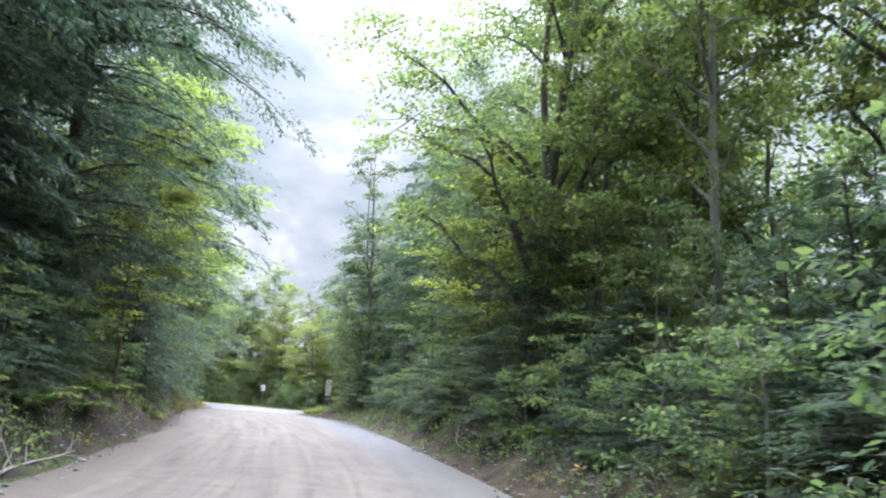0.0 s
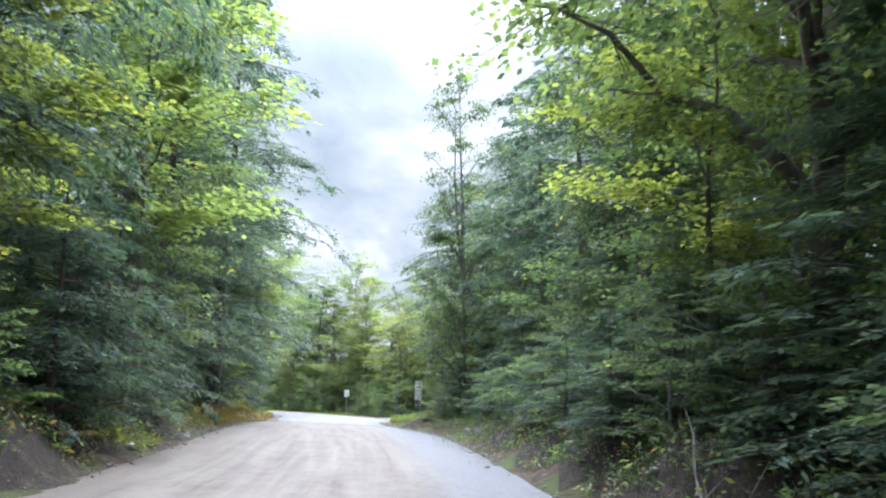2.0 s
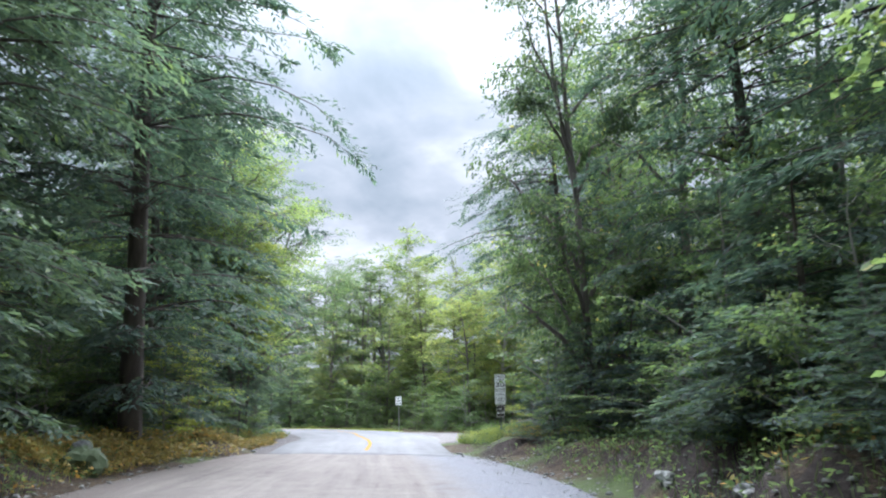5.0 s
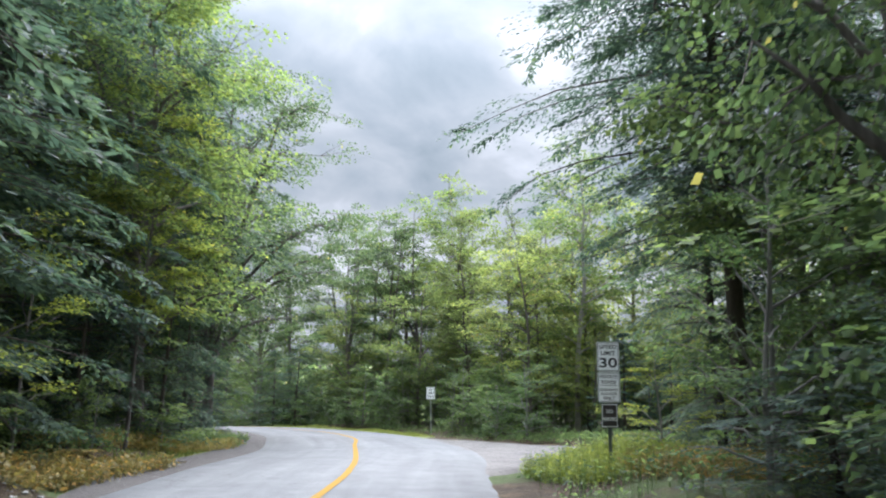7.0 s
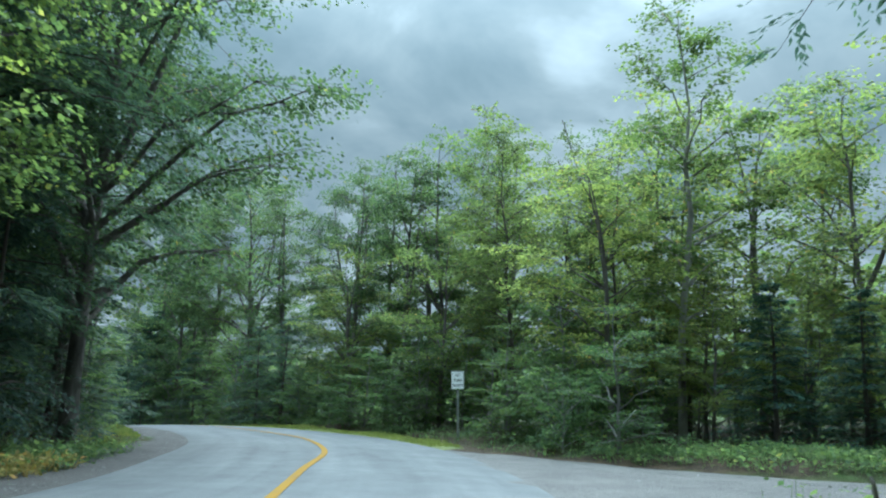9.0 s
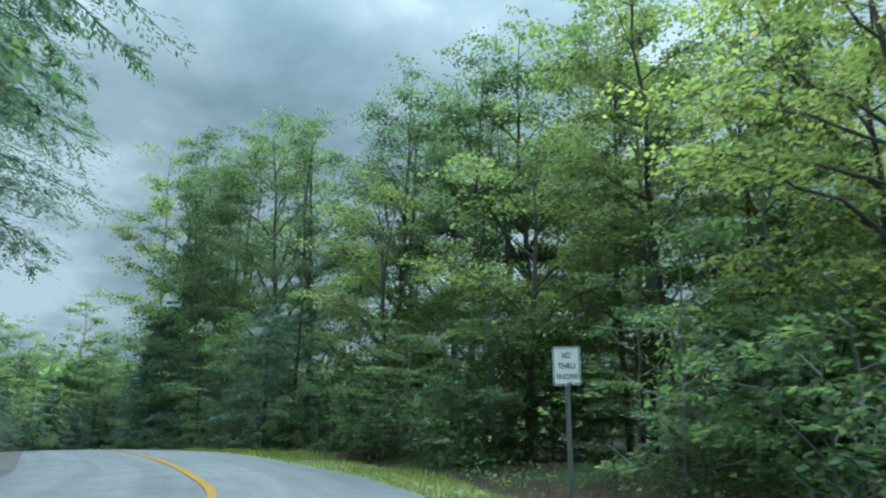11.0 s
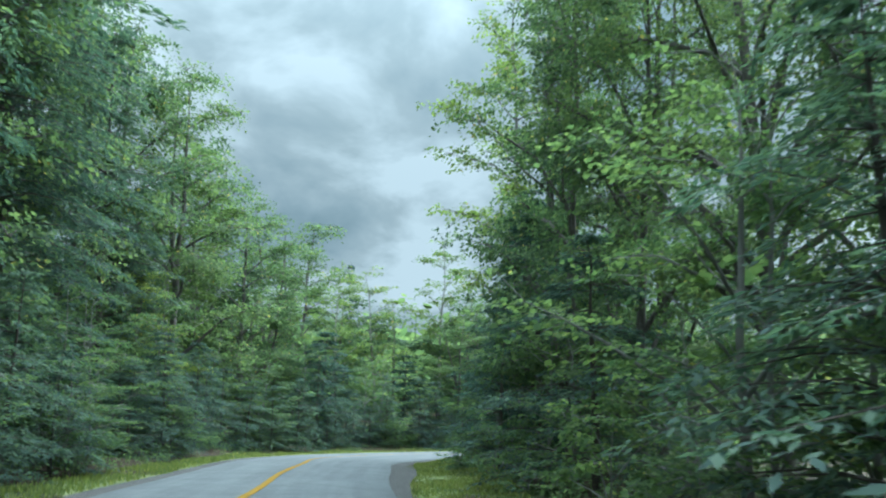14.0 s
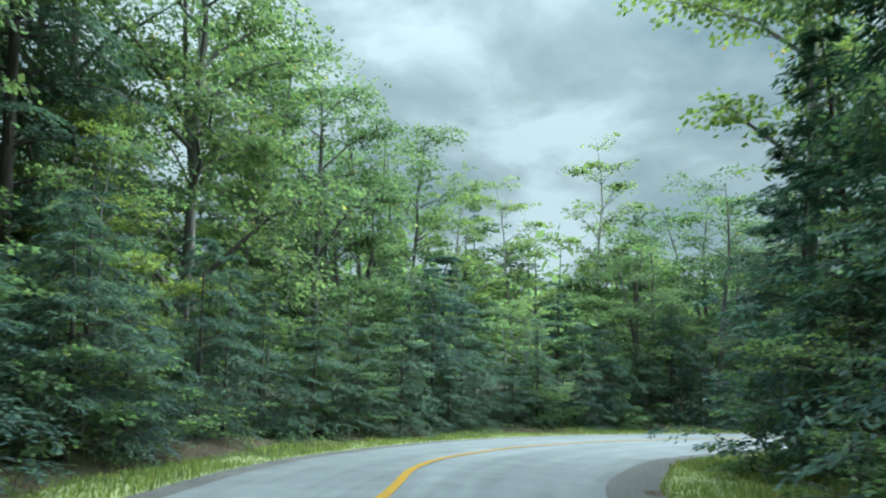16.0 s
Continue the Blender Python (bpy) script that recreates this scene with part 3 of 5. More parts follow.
# gravel shoulders and grass verges
keep = (pm < 93)
wide = np.interp(pm, [55, 60, 76, 83, 90, 93], [0.6, 1.3, 1.6, 1.4, 0.6, 0.5])
ribbon("shoulder_left", offset_edges(paved, "left", -0.05, wide)[keep], 5, M_SHOULDER, 0.022, "dark loose gravel shoulder beside asphalt", "shoulder")
keep = pm > 92
ribbon("shoulder_left_far", offset_edges(paved, "left", -0.05, 0.5)[keep], 4, M_SHOULDER, 0.022, "narrow grey gravel shoulder beside asphalt", "shoulder")
keep = pm > 94
wide = np.interp(pm, [94, 99, 104, 120, 150], [0.3, 0.9, 1.0, 0.7, 0.5])
ribbon("shoulder_right", offset_edges(paved, "right", -0.05, wide)[keep], 4, M_SHOULDER, 0.022, "dark gravel shoulder on the inside of the bend", "shoulder")
left_in = np.interp(pm, [58, 62, 76, 83, 90, 95], [1.2, 1.35, 1.55, 1.4, 0.6, 0.45])
left_out = np.interp(pm, [58, 62, 70, 76, 84, 92, 140], [1.5, 2.3, 2.8, 2.9, 2.1, 1.55, 1.6])
VERGE_L = offset_edges(paved, "left", left_in, left_out)[pm > 58]
right_in = np.interp(pm, [78, 94, 99, 104, 120, 150], [0.0, 0.25, 0.85, 0.95, 0.65, 0.5])
right_out = np.interp(pm, [78, 84, 92, 96, 100, 105, 112, 150], [0.8, 1.5, 1.6, 2.4, 3.4, 3.6, 3.0, 2.4])
VERGE_R = offset_edges(paved, "right", right_in, right_out)[pm > 79]
ribbon("verge_left", VERGE_L, 6, M_VERGE, 0.03, "yellow-green mown grass verge along the road", "verge")
ribbon("verge_right", VERGE_R, 6, M_VERGE, 0.03, "grass verge on the inside of the bend", "verge")


def centre_line():
    c = np.asarray([(-13.1, 56.2), (-14.4, 60.5), (-15.25, 62.95), (-16.05, 65.05), (-17.35, 68.1), (-18.8, 71.4), (-20.75, 75.9), (-23.8, 80.4), (-26.6, 83.0), (-29.7, 85.35), (-33.1, 87.6), (-36.5, 89.75), (-42.3, 93.2),
                    (-45.9, 95.35), (-50.8, 98.1), (-56.3, 101.5), (-59.4, 103.4), (-61.8, 105.6), (-65.0, 110.0), (-67.2, 116), (-67.6, 124), (-65.5, 135)])
    c = spline(c, 0.4)
    t = np.gradient(c, axis=0)
    t /= np.linalg.norm(t, axis=1, keepdims=True)
    nrm = np.stack([-t[:, 1], t[:, 0]], -1)
    e = np.hstack([c + nrm * 0.07, c - nrm * 0.07])
    ob = ribbon("lane_marking", e, 3, M_YELLOW, 0.0, "worn yellow painted centre line on asphalt", "lane marking", skirt=0.0)
    co = np.array([v.co for v in ob.data.vertices])
    l, w = paved[:, :2], paved[:, 2:] - paved[:, :2]
    at = ((co[:, None, :2] - (l + w / 2)[None]) ** 2).sum(-1).argmin(1)
    t = ((co[:, :2] - l[at]) * w[at]).sum(-1) / (w[at] ** 2).sum(-1)
    co[:, 2] += 0.04 + 0.05 * (1 - (2 * t - 1) ** 2)
    ob.data.vertices.foreach_set("co", co.astype(np.float32).ravel())


centre_line()


# ---- plants ----
def sprays(pile, c, o, size, count, leaf, flat, rng, droop=0.25):
    """Flat fans of leaves round the centres c, reaching out along o."""
    n = len(c)
    o = unit(o * [1, 1, 0.25])
    s = np.cross(o, [0, 0, 1.0])
    rr = np.sqrt(rng.random((n, count)))
    aa = rng.random((n, count)) * 2 * np.pi
    u, v = rr * np.cos(aa) * size[:, None], rr * np.sin(aa) * size[:, None] * 0.75
    w = (rng.random((n, count)) - 0.5) * flat * size[:, None] - droop * (u / size[:, None]) ** 2 * size[:, None] * np.where(u > 0, 1, 0.2)
    p = c[:, None] + u[..., None] * o[:, None] + v[..., None] * s[:, None]
    p[..., 2] += w
    turn = rng.normal(0, 0.9, (n, count))
    d = np.cos(turn)[..., None] * o[:, None] + np.sin(turn)[..., None] * s[:, None]
    d[..., 2] += rng.normal(-0.3, 0.3, (n, count))
    nn = rng.normal(0, 0.2 + 0.75 * flat, (n, count, 3)) + [0, 0, 1.0]
    length = leaf * rng.uniform(0.65, 1.25, n * count)
    pile.leaves(p.reshape(-1, 3), d.reshape(-1, 3), nn.reshape(-1, 3), length, length * rng.uniform(0.6, 0.85, n * count))


def broadleaf(rng, h, r, base, n_spray, per, leaf, limbs=14, size=0.6, open_top=0.0, lean=0.0, stem=0.011, forked=False, twiggy=True, flat=0.3, loose=1.0):
    """Trunk-and-limb mesh and crown mesh of a leafy tree."""
    wood, limbs_pile, crown = Pile(), Pile(), Pile()
    zt = np.linspace(0, h * 0.93, 9)
    bend = np.cumsum(rng.normal(0, 0.012 * h, (9, 2)), 0) * np.linspace(0, 1, 9)[:, None]
    trunk = np.column_stack([bend[:, 0] + lean * zt**1.5 / h**0.5, bend[:, 1], zt])
    r0 = stem * h
    wood.tube(np.vstack([trunk[0] - [0, 0, 0.25], trunk]), r0 * np.r_[1.5, 1.25, 1.0, 0.92, 0.82, 0.7, 0.56, 0.4, 0.24, 0.08], 8)
    if forked:
        k = 3
        end = trunk[k] + [rng.normal(0, 0.12) * h, rng.normal(0, 0.12) * h, h * 0.5]
        t = np.linspace(0, 1, 6)[:, None]
        p = trunk[k] * (1 - t) + end * t + np.sin(np.pi * t) * [0.03 * h, 0, -0.02 * h]
        limbs_pile.tube(p, r0 * np.linspace(0.75, 0.15, 6), 6)
    # clumps along limbs
    heads = []
    for i in range(limbs):
        v = (i + rng.random()) / limbs
        z = h * (base + (0.97 - base) * v)
        prof = max(0.12, math.sin(math.pi * (0.10 + 0.86 * v))) ** 0.65
        a = i * 2.4 + rng.normal(0, 0.4)
        reach = r * prof * rng.uniform(0.72, 1.12)
        z0 = max(0.08 * h, z - reach * rng.uniform(0.25, 0.8))
        s = np.array([np.interp(z0, trunk[:, 2], trunk[:, 0]), np.interp(z0, trunk[:, 2], trunk[:, 1]), z0])
        e = np.array([np.interp(min(z, zt[-1]), trunk[:, 2], trunk[:, 0]) + reach * math.cos(a), np.interp(min(z, zt[-1]), trunk[:, 2], trunk[:, 1]) + reach * math.sin(a), z])
        t = np.linspace(0, 1, 6)[:, None]
        p = s * (1 - t) + e * t + np.sin(np.pi * t) * [0, 0, 0.08 * reach] + rng.normal(0, 0.025 * reach, (6, 3)) * np.sin(np.pi * t)
        rl = r0 * (1 - z0 / h) * 0.62 + 0.008
        limbs_pile.tube(p, rl * np.array([1, 0.85, 0.68, 0.5, 0.34, 0.12]), 5 if twiggy else 3)
        heads.append(p)
    pts = np.concatenate([p[1:] for p in heads])
    wts = np.concatenate([np.array([0.16, 0.5, 0.95, 1.25, 1.25]) * np.linalg.norm(p[-1] - p[0]) * rng.uniform(0.55, 1.45) for p in heads])
    pick = rng.choice(len(pts), n_spray, p=wts / wts.sum())
    c = pts[pick] + loose * (rng.normal(0, 1, (n_spray, 3)) * np.array([0.13, 0.13, 0.05]) * r + rng.normal(0, 0.1, (n_spray, 3)))
    top = rng.random(n_spray) < open_top * np.clip((c[:, 2] / h - 0.6) / 0.4, 0, 1)
    c, pick = c[~top], pick[~top]
    c[:, 2] = np.clip(c[:, 2], 0.25, h)
    axis = np.column_stack([np.interp(c[:, 2], trunk[:, 2], trunk[:, 0]), np.interp(c[:, 2], trunk[:, 2], trunk[:, 1]), c[:, 2] - 0.3])
    o = c - axis + rng.normal(0, 0.3, c.shape)
    near = pts[pick]
    step = np.linalg.norm(c - near, axis=1) > 0.2
    if twiggy:
        limbs_pile.sticks(near[step], c[step], 0.006 + 0.0006 * h, 0.004)
    sprays(crown, c, o, size * rng.uniform(0.6, 1.25, len(c)), per, leaf, flat, rng)
    return wood, limbs_pile, crown


def conifer(rng, h, r, base, whorls, arms, twigs, per, leaf, droop=0.22, power=0.75, up=0.0, gap=0.0, stem=0.0125, skirt=1.0, slim=(0.24, 0.34), k=4):
    """Trunk and boughs of a hemlock or spruce: flat drooping fans of fine needled twigs."""
    wood, boughs, crown = Pile(), Pile(), Pile()
    zt = np.linspace(0, h, 8)
    bend = np.cumsum(rng.normal(0, 0.006 * h, (8, 2)), 0) * np.linspace(0, 1, 8)[:, None]
    trunk = np.column_stack([bend, zt])
    r0 = stem * h
    wood.tube(np.vstack([trunk[0] - [0, 0, 0.25], trunk]), r0 * np.r_[1.45, 1.2, 1.0, 0.86, 0.7, 0.53, 0.36, 0.2, 0.04], 8)
    P, D, N, L, W = [], [], [], [], []
    for i in range(whorls):
        v = (i + rng.random() * 0.8) / whorls
        z = h * (base + (0.985 - base) * v)
        for j in range(arms):
            if rng.random() < gap:
                continue
            a = rng.random() * 2 * np.pi
            reach = r * ((1 - v) ** power * min(1.0, skirt + 1.5 * v) + 0.05) * rng.uniform(0.55, 1.2)
            s = np.array([np.interp(z, zt, trunk[:, 0]), np.interp(z, zt, trunk[:, 1]), z])
            out = np.array([math.cos(a), math.sin(a), 0.0])
            sd = np.array([-out[1], out[0], 0.0])
            t = np.linspace(0, 1, 6 if k > 3 else 4)
            rise = (up + rng.normal(0.10, 0.06)) * reach
            bough = s + t[:, None] * reach * out + np.column_stack([0 * t, 0 * t, rise * np.sin(t * 2.2) - droop * reach * t**2.0])
            bough += np.sin(t * np.pi)[:, None] * sd * rng.normal(0, 0.12) * reach + rng.normal(0, 0.015, (len(t), 3)) * reach * t[:, None]
            boughs.tube(bough, (0.0065 * reach + 0.007) * np.linspace(1, 0.08, len(t)), k)
            nt = max(4, int(twigs * (0.35 + 0.65 * reach / r)))
            tt = rng.uniform(0.12, 1.0, nt)
            b = np.stack([np.interp(tt, t, bough[:, q]) for q in range(3)], -1)
            sgn = np.where(rng.random(nt) < 0.5, -1.0, 1.0)
            ln = reach * 0.36 * np.sin(np.clip((1.06 - tt) * 2.2, 0.2, 1.57)) * rng.uniform(0.6, 1.15, nt) + 0.12
            fwd = rng.uniform(0.5, 1.1, nt)
            td = unit(sgn[:, None] * sd + fwd[:, None] * out + [0, 0, -0.12])
            q = (np.arange(per) + 0.5) / per
            pp = b[:, None] + td[:, None] * (ln[:, None] * q)[..., None]
            pp[..., 2] -= 0.28 * ln[:, None] * q**2
            pp += rng.normal(0, 0.03, pp.shape)
            m = nt * per
            side2 = np.where(np.arange(per) % 2 == 0, 1.0, -1.0)[None, :, None]
            cross = np.stack([-td[:, 1], td[:, 0], 0 * td[:, 0]], -1)
            dd = td[:, None] + side2 * cross[:, None] * 0.55 + rng.normal(0, 0.2, (nt, per, 3)) + [0, 0, -0.22]
            P.append(pp.reshape(-1, 3)), D.append(dd.reshape(-1, 3))
            N.append(rng.normal(0, 0.3, (m, 3)) + [0, 0, 1.0])
            ll = leaf * rng.uniform(0.7, 1.25, m)
            L.append(ll), W.append(ll * rng.uniform(*slim, m))
    crown.leaves(np.concatenate(P), np.concatenate(D), np.concatenate(N), np.concatenate(L), np.concatenate(W))
    return wood, boughs, crown


# kinds of tree: name, leaf, bark, label, category, height and crown radius of the pattern, builder by nearness (0 near, 2 far)
def build_maple(rng, lod):
    n, per, leaf, size = ((430, 46, 0.135, 0.80), (330, 36, 0.175, 0.88), (220, 20, 0.30, 1.0))[lod]
    return broadleaf(rng, 14, 3.4, 0.06 if lod < 2 else 0.12, n, per, leaf, 24 if lod < 2 else 18, size, forked=rng.random() < 0.5, lean=rng.normal(0, 0.03), twiggy=lod < 1)


def build_big_maple(rng, lod):
    return broadleaf(rng, 15, 5.0, 0.24, 900, 46, 0.125, 36, 0.82, forked=True, lean=rng.normal(0, 0.03), stem=0.0125)


def build_young_hemlock(rng, lod):
    w, arms, tw, per, leaf = ((18, 5, 13, 9, 0.16), (15, 5, 10, 7, 0.21), (11, 5, 7, 5, 0.34))[lod]
    return conifer(rng, 6, 2.2, 0.03, w, arms, tw, per, leaf, power=0.6, skirt=0.8, k=3)


def build_ash(rng, lod):
    n, per, leaf, size = ((340, 38, 0.125, 0.68), (300, 32, 0.15, 0.72), (190, 18, 0.27, 0.85))[lod]
    return broadleaf(rng, 12, 3.0, 0.2, n, per, leaf, 22 if lod < 2 else 16, size, stem=0.0085, forked=rng.random() < 0.6, lean=rng.normal(0, 0.05), twiggy=lod < 2, open_top=0.15)


def build_aspen(rng, lod):
    n, per, leaf, size = ((380, 26, 0.135, 0.52), (300, 20, 0.17, 0.56), (150, 14, 0.28, 0.66))[lod]
    return broadleaf(rng, 16, 2.5, 0.28, n, per, leaf, 24 if lod < 2 else 16, size, open_top=0.35, stem=0.0068, twiggy=lod < 2, flat=0.45)


def build_bough(rng, lod):
    return broadleaf(rng, 16, 2.5, 0.3, 330, 30, 0.15, 22, 0.62, stem=0.0034, flat=0.22)


def build_beech(rng, lod):
    n, per, leaf, size = ((110, 36, 0.10, 0.56), (90, 24, 0.14, 0.6), (60, 13, 0.28, 0.68))[lod]
    return broadleaf(rng, 6, 2.1, 0.05, n, per, leaf, 15, size, stem=0.009, twiggy=lod < 2, flat=0.14, loose=0.8)


def build_shrub(rng, lod):
    n, per, leaf, size = ((72, 20, 0.11, 0.36), (56, 16, 0.14, 0.4), (34, 10, 0.24, 0.5))[lod]
    return broadleaf(rng, 2.2, 1.2, 0.04, n, per, leaf, 10, size, stem=0.009, twiggy=lod < 1, flat=0.35)


def build_hemlock(rng, lod):
    w, arms, tw, per, leaf = ((34, 6, 25, 14, 0.19), (26, 6, 18, 10, 0.27), (18, 5, 11, 7, 0.5))[lod]
    return conifer(rng, 18, 5.0, 0.03, w, arms, tw, per, leaf, power=0.38, skirt=0.5, k=(4, 3, 3)[lod])


def build_high_hemlock(rng, lod):
    return conifer(rng, 18, 6.5, 0.31, 26, 6, 40, 15, 0.17, droop=0.3, power=0.45, skirt=0.6)


def build_tall_hemlock(rng, lod):
    return conifer(rng, 18, 6.5, 0.11, 36, 6, 40, 15, 0.18, droop=0.24, power=0.42, skirt=0.55)


def build_spruce(rng, lod):
    w, arms, tw, per, leaf = ((26, 6, 14, 8, 0.19), (20, 6, 11, 7, 0.25), (13, 5, 9, 5, 0.4))[lod]
    return conifer(rng, 9, 2.4, 0.02, w, arms, tw, per, leaf, 0.1, 0.8, 0.12)


KINDS = {
    "maple": ("maple_tree", "maple", "maple", "tall maple with dense green leaves at the roadside", "tree", 14, 4.2, build_maple),
    "golden": ("maple_tree", "golden", "maple", "young maple with yellow-green leaves coloured as if backlit", "tree", 14, 4.2, build_maple),
    "pale": ("maple_tree", "pale", "maple", "maple with light green leaves coloured as if lit from behind", "tree", 14, 4.2, build_maple),
    "ash": ("ash_tree", "olive", "maple", "slim young hardwood with light olive-green leaves", "tree", 12, 3.6, build_ash),
    "light_ash": ("ash_tree", "light", "maple", "young hardwood with olive-yellow leaves coloured as if lit", "tree", 12, 3.6, build_ash),
    "aspen": ("aspen_tree", "aspen", "birch", "slender tree with a thin open crown and pale trunk", "tree", 16, 3.0, build_aspen),
    "slim": ("ash_tree", "olive", "hemlock", "tall slender hardwood with a thin open crown", "tree", 16, 3.0, build_aspen),
    "gilded": ("maple_tree", "golden", "maple", "maple bough over the road, yellow-green leaves coloured as if backlit", "tree", 16, 3.0, build_bough),
    "pale_bough": ("maple_tree", "pale", "maple", "maple with layered boughs over the bank, leaves coloured as if lit", "tree", 16, 3.0, build_bough),
    # same shape as big_maple, its leaves lightened to stand for light shining through
    "light_maple": ("maple_tree", "pale", "maple", "large spreading maple with leaves coloured as if lit through", "tree", 15, 6.2, build_big_maple),
    "beech": ("beech_sapling", "beech", "beech", "low beech with flat layered sprays of leaves", "tree", 6, 2.5, build_beech),
    "lime": ("beech_sapling", "golden", "beech", "yellow-green sapling at the forest edge, leaves coloured as if lit", "tree", 6, 2.5, build_beech),
    "shrub": ("shrub", "beech", "beech", "leafy green shrub at the forest edge", "shrub", 2.2, 1.4, build_shrub),
    "hemlock": ("hemlock_tree", "hemlock", "hemlock", "dark green hemlock with drooping feathery boughs", "tree", 18, 5.0, build_hemlock),
    "high_hemlock": ("hemlock_tree", "hemlock", "hemlock", "tall hemlock with boughs reaching out over the road", "tree", 18, 6.5, build_high_hemlock),
    "tall_hemlock": ("hemlock_tree", "hemlock", "hemlock", "old hemlock with long boughs over the gravel road", "tree", 18, 6.5, build_tall_hemlock),
    "big_maple": ("maple_tree", "maple", "maple", "large spreading maple leaning over the road", "tree", 15, 6.2, build_big_maple),
    "young_hemlock": ("hemlock_sapling", "hemlock", "hemlock", "young hemlock with soft drooping boughs", "tree", 6, 2.2, build_young_hemlock),
    "spruce": ("spruce_tree", "spruce", "hemlock", "dark young conifer with branches to the ground", "tree", 9, 2.4, build_spruce),
}
PATTERNS, SHAPES = {}, {}


def tree(kind, x, y, h, r, lod=None, variants=3, spin=None):
    name, leaf, bark, label, category, h0, r0, build = KINDS[kind]
    if lod is None:
        d = off_road(np.array([x]), np.array([y]), road)[0][0] + 0.6 * max(0.0, y - 112)
        lod = 0 if d < 9.5 else 1 if d < 31 else 2
    if kind in ("big_maple", "light_maple", "high_hemlock", "tall_hemlock", "gilded", "pale_bough"):
        lod = 0
    key = (kind, lod, int(abs(x * 7.3 + y * 3.7)) % variants)
    own = np.random.default_rng(int(abs(x) * 100) * 7919 + int(abs(y) * 100))
    spin = own.uniform(0, 360) if spin is None else spin
    z = float(land(np.array([x]), np.array([y]))[0])
    m = pose(x, y, z - 0.05, own.normal(0, 1.2), own.normal(0, 1.2), spin) @ Matrix.Diagonal((r / r0, r / r0, h / h0, 1))
    if key in PATTERNS:
        return copy_thing(PATTERNS[key], m @ Matrix.Diagonal((1 / PATTERNS[key].scale[0], 1 / PATTERNS[key].scale[1], 1 / PATTERNS[key].scale[2], 1)))
    shape = (next(k for k in KINDS if KINDS[k][7] is build), lod, key[2])
    if shape not in SHAPES:
        rng = np.random.default_rng([ord(c) for c in shape[0]] + [lod, key[2]])
        wood, limbs, crown = build(rng, lod)
        SHAPES[shape] = (wood.mesh("trunk", BARK[bark], True), limbs.mesh("branchwork", BARK[bark], True), crown.mesh("crown", LEAF[leaf]))
    ob = new(name)
    for what, data, mat in zip(("trunk", "branchwork", "crown"), SHAPES[shape], (BARK[bark], BARK[bark], LEAF[leaf])):
        p = part(what, data, ob)
        p.material_slots[0].link = "OBJECT"
        p.material_slots[0].material = mat
        if what != "trunk":
            tagged(p, kind="stuff")
    tagged(ob, label, category, "forest trees" if category == "tree" else "roadside shrubs")
    ob.matrix_basis = m
    PATTERNS[key] = ob
    return ob


